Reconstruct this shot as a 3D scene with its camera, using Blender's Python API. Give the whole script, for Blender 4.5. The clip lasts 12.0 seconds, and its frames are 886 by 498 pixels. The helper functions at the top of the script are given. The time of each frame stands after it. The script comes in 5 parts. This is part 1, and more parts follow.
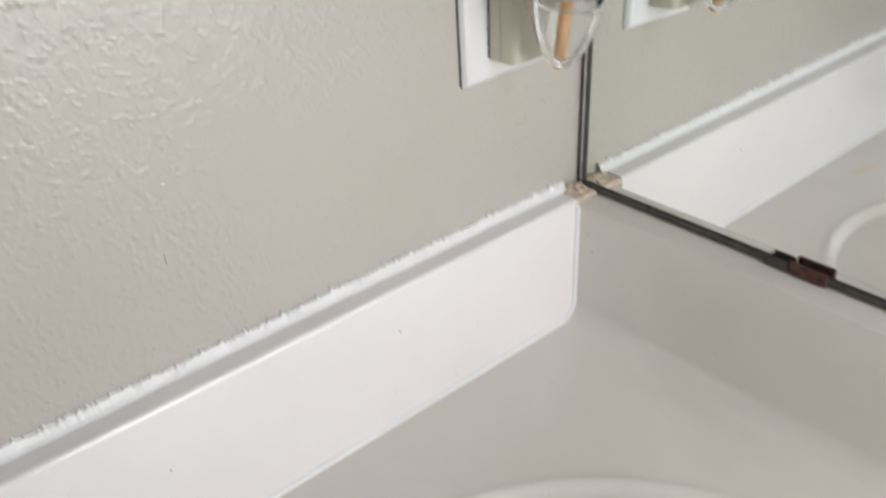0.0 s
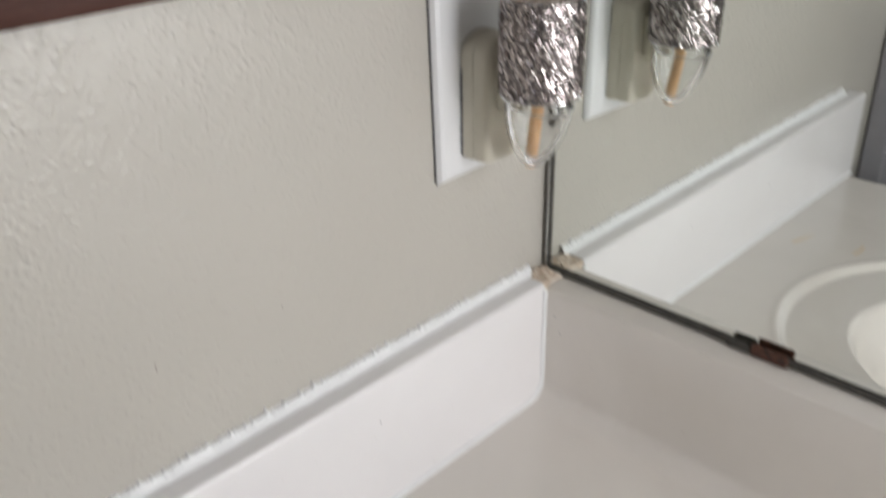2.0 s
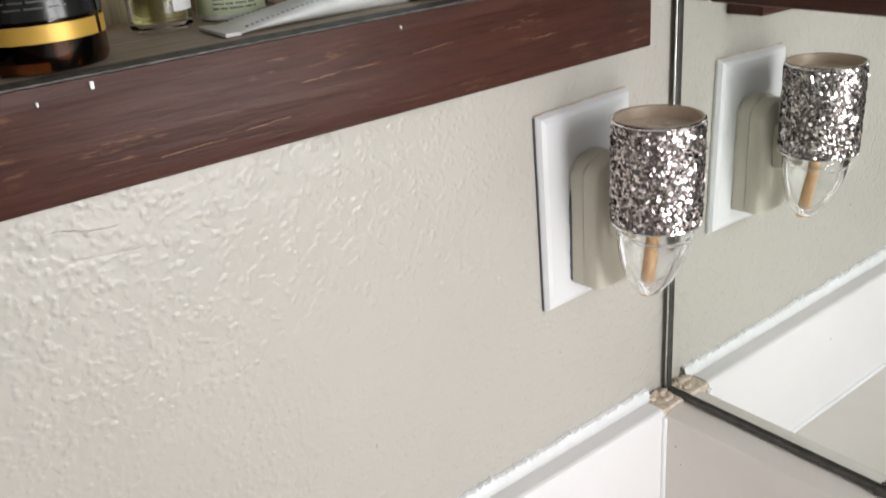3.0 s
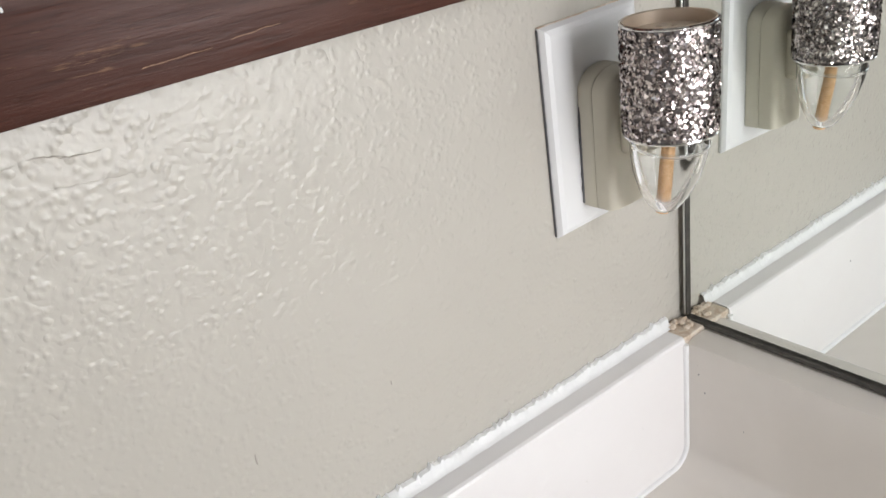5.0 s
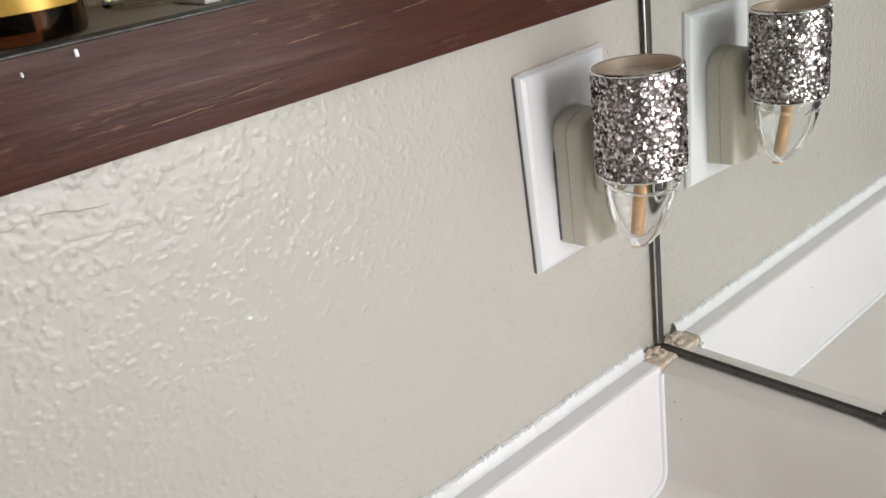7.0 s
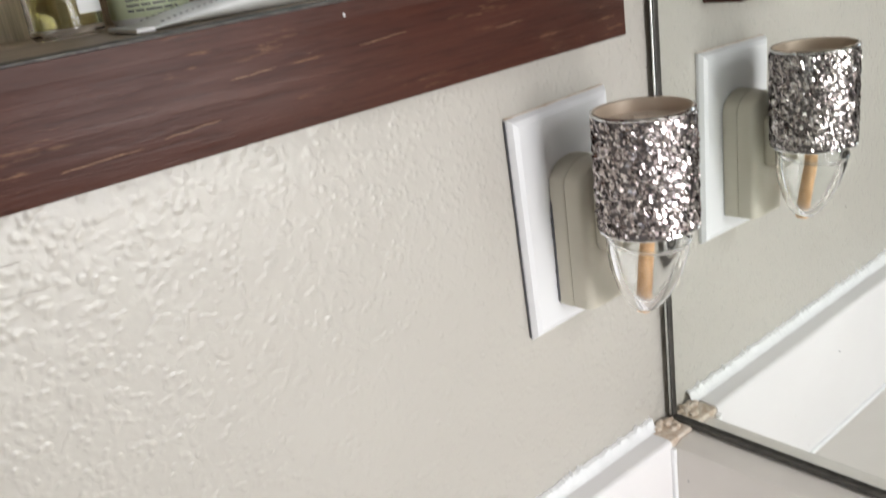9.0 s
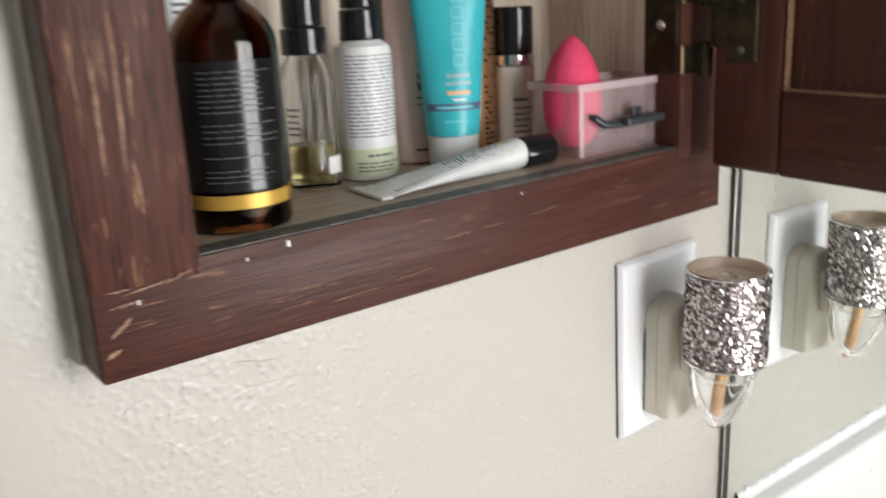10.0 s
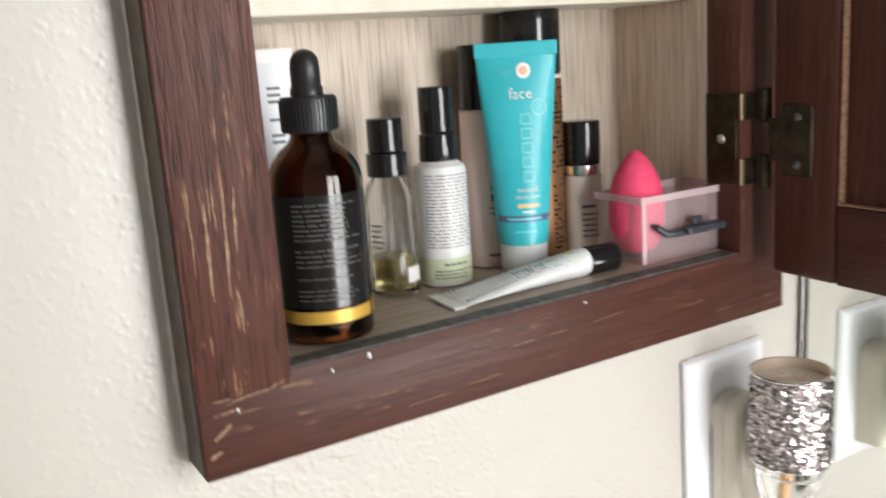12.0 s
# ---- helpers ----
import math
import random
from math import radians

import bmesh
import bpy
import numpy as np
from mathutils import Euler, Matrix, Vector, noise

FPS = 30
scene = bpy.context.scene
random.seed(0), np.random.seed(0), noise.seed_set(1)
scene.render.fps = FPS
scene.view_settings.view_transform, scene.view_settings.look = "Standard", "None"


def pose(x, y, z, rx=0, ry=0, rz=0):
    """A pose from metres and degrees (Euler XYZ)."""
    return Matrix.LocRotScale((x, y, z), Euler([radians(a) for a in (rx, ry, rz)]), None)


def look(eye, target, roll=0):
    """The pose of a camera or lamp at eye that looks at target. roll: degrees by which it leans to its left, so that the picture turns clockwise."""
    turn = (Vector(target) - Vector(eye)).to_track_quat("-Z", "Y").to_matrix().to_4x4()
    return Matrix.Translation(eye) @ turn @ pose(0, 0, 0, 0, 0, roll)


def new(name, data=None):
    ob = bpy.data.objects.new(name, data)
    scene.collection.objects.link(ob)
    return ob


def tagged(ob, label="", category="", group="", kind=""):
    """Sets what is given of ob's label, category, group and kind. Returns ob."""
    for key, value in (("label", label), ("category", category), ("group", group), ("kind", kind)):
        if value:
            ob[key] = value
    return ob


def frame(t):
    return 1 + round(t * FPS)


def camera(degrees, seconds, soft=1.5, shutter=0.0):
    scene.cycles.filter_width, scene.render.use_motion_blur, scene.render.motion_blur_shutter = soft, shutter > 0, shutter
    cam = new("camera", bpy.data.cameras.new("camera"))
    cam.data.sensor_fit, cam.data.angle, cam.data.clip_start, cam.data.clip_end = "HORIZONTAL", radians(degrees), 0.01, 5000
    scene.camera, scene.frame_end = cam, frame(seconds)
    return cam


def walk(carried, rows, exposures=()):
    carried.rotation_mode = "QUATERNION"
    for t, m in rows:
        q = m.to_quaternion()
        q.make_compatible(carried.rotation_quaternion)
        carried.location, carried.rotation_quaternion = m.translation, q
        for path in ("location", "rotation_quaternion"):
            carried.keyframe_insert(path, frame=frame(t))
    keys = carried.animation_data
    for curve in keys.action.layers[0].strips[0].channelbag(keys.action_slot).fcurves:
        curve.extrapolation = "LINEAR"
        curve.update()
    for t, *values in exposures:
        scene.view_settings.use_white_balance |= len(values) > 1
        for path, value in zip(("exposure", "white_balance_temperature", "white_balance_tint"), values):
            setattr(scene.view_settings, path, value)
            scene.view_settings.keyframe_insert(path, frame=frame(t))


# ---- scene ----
cam = camera(53.5, 12.0, shutter=0.5)
PATH = [
    (0, (-0.4334, -0.3629, 1.2614), (0.1224, 0.2953, 0.7536), -2.59),
    (0.1, (-0.4364, -0.3645, 1.2600), (0.1246, 0.2770, 0.7369), -2.66),
    (0.2, (-0.4395, -0.3662, 1.2587), (0.1254, 0.2636, 0.7255), -2.73),
    (0.3, (-0.4425, -0.3678, 1.2573), (0.1266, 0.2540, 0.7194), -2.80),
    (0.4, (-0.4457, -0.3693, 1.2560), (0.1244, 0.2460, 0.7116), -2.85),
    (0.5, (-0.4489, -0.3706, 1.2548), (0.1256, 0.2423, 0.7123), -2.88),
    (0.6, (-0.4526, -0.3718, 1.2533), (0.1236, 0.2339, 0.7045), -2.88),
    (0.7, (-0.4568, -0.3731, 1.2516), (0.1239, 0.2264, 0.7007), -2.87),
    (0.8, (-0.4608, -0.3740, 1.2500), (0.1227, 0.2190, 0.6952), -2.84),
    (0.9, (-0.4643, -0.3745, 1.2491), (0.1226, 0.2133, 0.6922), -2.79),
    (1, (-0.4667, -0.3741, 1.2491), (0.1225, 0.2114, 0.6922), -2.71),
    (1.1, (-0.4679, -0.3726, 1.2503), (0.1223, 0.2135, 0.6952), -2.60),
    (1.2, (-0.4683, -0.3703, 1.2522), (0.1263, 0.2178, 0.7039), -2.44),
    (1.3, (-0.4680, -0.3674, 1.2549), (0.1326, 0.2193, 0.7116), -2.27),
    (1.4, (-0.4671, -0.3643, 1.2582), (0.1412, 0.2191, 0.7200), -2.10),
    (1.5, (-0.4658, -0.3614, 1.2621), (0.1516, 0.2174, 0.7294), -1.95),
    (1.6, (-0.4640, -0.3585, 1.2670), (0.1599, 0.2171, 0.7384), -1.80),
    (1.7, (-0.4616, -0.3556, 1.2729), (0.1664, 0.2234, 0.7529), -1.64),
    (1.8, (-0.4587, -0.3525, 1.2793), (0.1752, 0.2351, 0.7765), -1.49),
    (1.9, (-0.4555, -0.3492, 1.2855), (0.1782, 0.2561, 0.8038), -1.39),
    (2, (-0.4519, -0.3455, 1.2911), (0.1789, 0.2789, 0.8305), -1.37),
    (2.1, (-0.4477, -0.3411, 1.2963), (0.1774, 0.3051, 0.8583), -1.43),
    (2.2, (-0.4427, -0.3358, 1.3013), (0.1710, 0.3347, 0.8845), -1.56),
    (2.3, (-0.4376, -0.3306, 1.3060), (0.1641, 0.3620, 0.9081), -1.73),
    (2.4, (-0.4327, -0.3260, 1.3099), (0.1544, 0.3857, 0.9241), -1.97),
    (2.5, (-0.4284, -0.3229, 1.3127), (0.1480, 0.4007, 0.9330), -2.26),
    (2.6, (-0.4248, -0.3215, 1.3143), (0.1461, 0.4069, 0.9355), -2.65),
    (2.7, (-0.4215, -0.3215, 1.3150), (0.1409, 0.4132, 0.9356), -3.15),
    (2.8, (-0.4186, -0.3221, 1.3148), (0.1363, 0.4184, 0.9357), -3.67),
    (3, (-0.4144, -0.3230, 1.3133), (0.1337, 0.4157, 0.9210), -4.57),
    (3.1, (-0.4134, -0.3225, 1.3118), (0.1313, 0.4146, 0.9117), -4.85),
    (3.2, (-0.4132, -0.3217, 1.3095), (0.1289, 0.4148, 0.9050), -5.05),
    (3.3, (-0.4134, -0.3208, 1.3070), (0.1271, 0.4153, 0.8996), -5.22),
    (3.4, (-0.4137, -0.3199, 1.3046), (0.1230, 0.4163, 0.8925), -5.38),
    (3.5, (-0.4138, -0.3192, 1.3029), (0.1211, 0.4196, 0.8930), -5.59),
    (3.6, (-0.4136, -0.3192, 1.3035), (0.1189, 0.4234, 0.8973), -5.95),
    (3.7, (-0.4134, -0.3191, 1.3042), (0.1167, 0.4253, 0.8981), -6.27),
    (5.3, (-0.4120, -0.3074, 1.2826), (0.1267, 0.4219, 0.8609), -8.03),
    (5.4, (-0.4114, -0.3061, 1.2833), (0.1313, 0.4211, 0.8630), -7.84),
    (5.5, (-0.4122, -0.3053, 1.2855), (0.1358, 0.4171, 0.8637), -7.55),
    (5.6, (-0.4155, -0.3061, 1.2878), (0.1322, 0.4174, 0.8675), -7.43),
    (5.7, (-0.4196, -0.3072, 1.2905), (0.1318, 0.4186, 0.8791), -7.31),
    (5.8, (-0.4238, -0.3085, 1.2931), (0.1390, 0.4154, 0.8941), -7.21),
    (5.9, (-0.4276, -0.3098, 1.2952), (0.1444, 0.4105, 0.9027), -7.15),
    (6, (-0.4302, -0.3106, 1.2963), (0.1440, 0.4078, 0.9037), -7.12),
    (6.1, (-0.4313, -0.3110, 1.2961), (0.1435, 0.4054, 0.9008), -7.14),
    (6.2, (-0.4314, -0.3112, 1.2948), (0.1501, 0.3968, 0.8941), -7.20),
    (6.3, (-0.4310, -0.3111, 1.2931), (0.1550, 0.3921, 0.8906), -7.29),
    (6.5, (-0.4302, -0.3114, 1.2908), (0.1610, 0.3824, 0.8796), -7.51),
    (6.6, (-0.4304, -0.3119, 1.2909), (0.1511, 0.3921, 0.8834), -7.65),
    (6.7, (-0.4307, -0.3126, 1.2915), (0.1463, 0.3954, 0.8843), -7.82),
    (6.8, (-0.4310, -0.3134, 1.2924), (0.1471, 0.3938, 0.8852), -7.99),
    (6.9, (-0.4312, -0.3141, 1.2934), (0.1518, 0.3961, 0.8989), -8.15),
    (7, (-0.4315, -0.3147, 1.2944), (0.1541, 0.3964, 0.9054), -8.28),
    (7.1, (-0.4325, -0.3151, 1.2960), (0.1539, 0.3965, 0.9092), -8.29),
    (7.2, (-0.4322, -0.3147, 1.2969), (0.1585, 0.3965, 0.9156), -8.23),
    (8.8, (-0.3866, -0.2922, 1.2740), (0.1904, 0.4380, 0.9082), -6.01),
    (8.9, (-0.3870, -0.2904, 1.2800), (0.1911, 0.4423, 0.9209), -8.09),
    (9, (-0.3871, -0.2901, 1.2809), (0.1988, 0.4457, 0.9413), -8.00),
    (9.1, (-0.3916, -0.2915, 1.2847), (0.1930, 0.4492, 0.9537), -7.81),
    (9.2, (-0.4024, -0.2951, 1.2939), (0.1945, 0.4386, 0.9693), -8.00),
    (9.3, (-0.4161, -0.3008, 1.3026), (0.1903, 0.4266, 0.9814), -7.03),
    (9.4, (-0.4308, -0.3063, 1.3129), (0.1762, 0.4234, 0.9983), -6.84),
    (9.5, (-0.4423, -0.3113, 1.3212), (0.1534, 0.4312, 1.0150), -5.99),
    (9.6, (-0.4524, -0.3153, 1.3277), (0.1379, 0.4368, 1.0345), -5.63),
    (9.7, (-0.4620, -0.3188, 1.3355), (0.1256, 0.4386, 1.0508), -5.36),
    (9.8, (-0.4697, -0.3218, 1.3405), (0.1147, 0.4412, 1.0644), -4.67),
    (9.9, (-0.4755, -0.3246, 1.3445), (0.1039, 0.4392, 1.0599), -4.68),
    (10, (-0.4834, -0.3315, 1.3488), (0.0925, 0.4385, 1.0744), -2.75),
    (10.1, (-0.4872, -0.3362, 1.3538), (0.0766, 0.4419, 1.0767), -2.71),
    (10.2, (-0.4895, -0.3413, 1.3587), (0.0502, 0.4552, 1.0859), -2.92),
    (10.3, (-0.4903, -0.3463, 1.3633), (0.0325, 0.4645, 1.1001), -3.29),
    (10.4, (-0.4895, -0.3509, 1.3674), (0.0280, 0.4673, 1.1168), -3.74),
    (10.5, (-0.4874, -0.3544, 1.3707), (0.0250, 0.4702, 1.1309), -4.18),
    (10.6, (-0.4816, -0.3554, 1.3738), (0.0263, 0.4733, 1.1390), -5.18),
    (10.7, (-0.4702, -0.3547, 1.3734), (0.0319, 0.4785, 1.1416), -5.58),
    (10.8, (-0.4640, -0.3576, 1.3749), (0.0219, 0.4859, 1.1463), -6.29),
    (10.9, (-0.4615, -0.3602, 1.3772), (-0.0043, 0.5009, 1.1548), -6.80),
    (11, (-0.4550, -0.3609, 1.3768), (-0.0113, 0.5073, 1.1547), -6.98),
    (11.1, (-0.4528, -0.3600, 1.3775), (-0.0129, 0.5080, 1.1470), -7.78),
    (11.2, (-0.4529, -0.3577, 1.3771), (-0.0205, 0.5123, 1.1404), -8.00),
    (11.3, (-0.4588, -0.3624, 1.3789), (-0.0313, 0.5125, 1.1510), -7.39),
    (11.4, (-0.4631, -0.3632, 1.3796), (-0.0393, 0.5164, 1.1634), -7.17),
    (11.5, (-0.4689, -0.3648, 1.3804), (-0.0441, 0.5156, 1.1699), -6.73),
    (11.6, (-0.4737, -0.3653, 1.3802), (-0.0432, 0.5131, 1.1726), -6.84),
    (11.7, (-0.4765, -0.3633, 1.3814), (-0.0346, 0.5088, 1.1711), -6.69),
    (11.8, (-0.4828, -0.3641, 1.3821), (-0.0265, 0.5009, 1.1736), -5.51),
    (11.9, (-0.4874, -0.3629, 1.3831), (-0.0048, 0.4893, 1.1810), -5.25),
    (12, (-0.4914, -0.3628, 1.3839), (0.0114, 0.4757, 1.1738), -3.72),
]
EXPOSURES = [(0, -0.34), (0.5, -0.46), (1.0, -0.40), (1.6, -0.43), (2.1, -0.48), (2.5, -0.08), (3.7, -0.05), (5.3, -0.17), (7.2, -0.17), (9.0, -0.03), (9.5, 0.07), (10.3, 0.33), (11.0, 0.55), (12.0, 0.50)]
walk(cam, [(t, look(eye, target, roll)) for t, eye, target, roll in PATH], EXPOSURES)

# ---- world and light ----
world = bpy.data.worlds.new("world")
scene.world = world
world.use_nodes = True
_wn = world.node_tree
_sky = _wn.nodes.new("ShaderNodeTexSky")
_sky.sky_type, _sky.sun_disc = "NISHITA", False
_sky.sun_elevation, _sky.sun_rotation = radians(42), radians(200)
_bg = _wn.nodes["Background"]
_bg.inputs["Strength"].default_value = 0.1
_wn.links.new(_sky.outputs["Color"], _bg.inputs["Color"])


def area_lamp(name, at, target, w, h, power, colour):
    d = bpy.data.lights.new(name, "AREA")
    d.shape, d.size, d.size_y, d.energy, d.color = "RECTANGLE", w, h, power, colour
    ob = new(name, d)
    ob.matrix_world = look(at, target)
    return ob


# daylight standing in the window opening of the far wall
area_lamp("window_daylight", (-0.135, -0.835, 1.285), (-0.11, 0.0, 1.24), 0.22, 0.66, 5.7, (0.975, 0.975, 0.99))
# weaker fill lamp added behind the camera, set in an assumed second window
area_lamp("west_fill_light", (-1.735, -0.36, 1.50), (0.0, -0.20, 1.20), 0.40, 0.9, 2.0, (0.98, 0.975, 0.97))

# ---- materials ----


def mat(name, colour=(0.8, 0.8, 0.8), rough=0.5, metal=0.0, **kw):
    m = bpy.data.materials.new(name)
    m.use_nodes = True
    b = m.node_tree.nodes["Principled BSDF"]
    b.inputs["Base Color"].default_value = (*colour, 1)
    b.inputs["Roughness"].default_value = rough
    b.inputs["Metallic"].default_value = metal
    for k, v in kw.items():
        b.inputs[k.replace("_", " ")].default_value = v
    return m


def nd(m, kind, **inputs):
    n = m.node_tree.nodes.new(kind)
    for k, v in inputs.items():
        n.inputs[k.replace("_", " ")].default_value = v
    return n


def ln(m, a, b):
    m.node_tree.links.new(a, b)


def coords(m, scale=(1, 1, 1), rot=(0, 0, 0)):
    tc, mp = nd(m, "ShaderNodeTexCoord"), nd(m, "ShaderNodeMapping")
    mp.inputs["Scale"].default_value = scale
    mp.inputs["Rotation"].default_value = rot
    ln(m, tc.outputs["Object"], mp.inputs["Vector"])
    return mp.outputs["Vector"]


def ramp(m, src, stops):
    r = nd(m, "ShaderNodeValToRGB")
    el = r.color_ramp.elements
    while len(el) < len(stops):
        el.new(0.5)
    for e, (p, c) in zip(el, stops):
        e.position = p
        e.color = (*c, 1) if len(c) == 3 else c
    ln(m, src, r.inputs["Fac"])
    return r.outputs["Color"]


def noisy(m, vec, scale, detail=4.0, rough=0.55, dist=0.0):
    n = nd(m, "ShaderNodeTexNoise", Scale=scale, Detail=detail, Roughness=rough, Distortion=dist)
    ln(m, vec, n.inputs["Vector"])
    return n.outputs["Fac"]


def mix(m, fac, a, b, mode="MIX"):
    n = m.node_tree.nodes.new("ShaderNodeMix")
    n.data_type, n.blend_type = "RGBA", mode
    for sock, v in ((n.inputs[0], fac), (n.inputs[6], a), (n.inputs[7], b)):
        if isinstance(v, (int, float)):
            sock.default_value = v
        elif isinstance(v, tuple):
            sock.default_value = (*v, 1)
        else:
            ln(m, v, sock)
    return n.outputs[2]


def bump(m, height, strength, dist, after=None):
    b = nd(m, "ShaderNodeBump", Strength=strength, Distance=dist)
    ln(m, height, b.inputs["Height"])
    if after is not None:
        ln(m, after, b.inputs["Normal"])
    return b.outputs["Normal"]


def bsdf(m):
    return m.node_tree.nodes["Principled BSDF"]


def grey(a):
    return (a, a, a)


def make_wall_paint():
    m = mat("wall_paint", (0.585, 0.55, 0.505), 0.27)
    v = coords(m)
    big = noisy(m, v, 3.0, 3)
    col = ramp(m, big, [(0.3, (0.525, 0.497, 0.446)), (0.7, (0.561, 0.532, 0.479))])
    fine = noisy(m, v, 900, 3)
    col = mix(m, ramp(m, fine, [(0.64, grey(0)), (0.8, grey(0.22))]), col, (0.36, 0.32, 0.28))
    ln(m, col, bsdf(m).inputs["Base Color"])
    # soft sprayed splatter: low rounded lumps with a few proud flat drops, fewer round the cabinet
    xyz, span = nd(m, "ShaderNodeSeparateXYZ"), nd(m, "ShaderNodeMapRange")
    ln(m, v, xyz.inputs[0])
    ln(m, xyz.outputs[0], span.inputs["Value"])
    span.inputs["From Min"].default_value, span.inputs["From Max"].default_value = -0.43, -0.37
    span.inputs["To Min"].default_value, span.inputs["To Max"].default_value = 0.15, 1.0
    keep = span.outputs[0]
    lumps = ramp(m, noisy(m, v, 180, 1.0, 0.5), [(0.36, grey(0)), (0.56, grey(0.5)), (0.76, grey(1))])
    cells = nd(m, "ShaderNodeTexVoronoi", Scale=300.0)
    cells.feature = "SMOOTH_F1"
    warp = mix(m, 0.0035, v, nd(m, "ShaderNodeTexNoise", Scale=140.0).outputs["Color"], "ADD")
    ln(m, warp, cells.inputs["Vector"])
    beads = ramp(m, cells.outputs["Distance"], [(0.05, grey(1)), (0.30, grey(0.55)), (0.52, grey(0))])
    where = ramp(m, noisy(m, v, 120, 2.0, 0.5), [(0.40, grey(0.12)), (0.62, grey(1))])
    drops = mix(m, 1.0, beads, where, "MULTIPLY")
    n1 = bump(m, noisy(m, v, 60, 2.0, 0.5), 0.08, 0.0016)
    n1 = bump(m, mix(m, 1.0, lumps, keep, "MULTIPLY"), 0.09, 0.0012, n1)
    n2 = bump(m, mix(m, 1.0, drops, keep, "MULTIPLY"), 0.44, 0.0011, n1)
    n3 = bump(m, noisy(m, v, 700, 2, 0.5), 0.05, 0.0004, n2)
    ln(m, n3, bsdf(m).inputs["Normal"])
    return m


def make_marble(name, a, b, rough):
    m = mat(name, a, rough)
    v = coords(m)
    col = ramp(m, noisy(m, v, 6, 4, 0.6, 0.8), [(0.3, a), (0.72, b)])
    veil = noisy(m, v, 16, 6, 0.6)
    col = mix(m, ramp(m, veil, [(0.40, grey(0)), (0.85, grey(0.22))]), col, tuple(c * 0.93 for c in a))
    speck = noisy(m, v, 480, 0)
    col = mix(m, ramp(m, speck, [(0.90, grey(0)), (0.915, grey(0.5))]), col, (0.28, 0.25, 0.22))
    ln(m, col, bsdf(m).inputs["Base Color"])
    ln(m, ramp(m, noisy(m, v, 25, 4), [(0.30, grey(rough)), (0.80, grey(rough + 0.06))]), bsdf(m).inputs["Roughness"])
    ln(m, bump(m, noisy(m, v, 40, 3), 0.06, 0.002), bsdf(m).inputs["Normal"])
    return m


def make_stained(name, along, worn=0.5, dark=1.0, seed=0.0, grain=0.3):
    """Dark red-brown stained wood; along: the grain's axis. worn: how much bare wood shows."""
    m = mat(name, (0.08, 0.03, 0.02), 0.4)
    s = [240.0, 240.0, 240.0]
    s["xyz".index(along)] = 11.0
    tc, mp = nd(m, "ShaderNodeTexCoord"), nd(m, "ShaderNodeMapping")
    mp.inputs["Scale"].default_value, mp.inputs["Location"].default_value = s, (seed, seed * 2, seed * 3)
    ln(m, tc.outputs["Object"], mp.inputs["Vector"])
    g = noisy(m, mp.outputs["Vector"], 1.0, 6, 0.6, 0.4)
    v = coords(m)
    base = ramp(m, g, [(0.25, (0.050 * dark, 0.0160 * dark, 0.0105 * dark)), (0.5, (0.075 * dark, 0.0245 * dark, 0.0160 * dark)), (0.78, (0.100 * dark, 0.037 * dark, 0.025 * dark))])
    patch = noisy(m, v, 14, 4, 0.6)
    base = mix(m, ramp(m, patch, [(0.4, grey(0)), (0.7, grey(0.55))]), base, (0.062 * dark, 0.0245 * dark, 0.0175 * dark))
    s3 = [620.0, 620.0, 620.0]
    s3["xyz".index(along)] = 42.0
    mp3 = nd(m, "ShaderNodeMapping")
    mp3.inputs["Scale"].default_value = s3
    ln(m, tc.outputs["Object"], mp3.inputs["Vector"])
    pores = noisy(m, mp3.outputs["Vector"], 1.0, 3, 0.6, 0.5)
    base = mix(m, ramp(m, pores, [(0.52, grey(0)), (0.66, grey(grain))]), base, (0.018 * dark, 0.007 * dark, 0.005 * dark))
    s2 = [430.0, 430.0, 430.0]
    s2["xyz".index(along)] = 30.0
    mp2 = nd(m, "ShaderNodeMapping")
    mp2.inputs["Scale"].default_value, mp2.inputs["Location"].default_value = s2, (seed + 3, seed, 1.7)
    ln(m, tc.outputs["Object"], mp2.inputs["Vector"])
    scr = noisy(m, mp2.outputs["Vector"], 1.0, 5, 0.7, 0.3)
    where = ramp(m, noisy(m, v, 30, 4), [(0.54, grey(0)), (0.62, grey(1))])
    worn_f = mix(m, 1.0, ramp(m, scr, [(0.585 - 0.03 * worn, grey(0)), (0.63, grey(1))]), where, "MULTIPLY")
    base = mix(m, mix(m, 1.0, worn_f, grey(min(1.0, worn)), "MULTIPLY"), base, (0.36, 0.20, 0.11))
    ln(m, base, bsdf(m).inputs["Base Color"])
    ln(m, ramp(m, g, [(0.3, grey(0.48)), (0.7, grey(0.36))]), bsdf(m).inputs["Roughness"])
    bsdf(m).inputs["Specular IOR Level"].default_value = 0.22
    n1 = bump(m, g, 0.25, 0.0010)
    n1 = bump(m, ramp(m, pores, [(0.45, grey(1)), (0.66, grey(0))]), 0.4 * grain + 0.05, 0.0006, n1)
    ln(m, bump(m, scr, 0.25, 0.0008, n1), bsdf(m).inputs["Normal"])
    return m


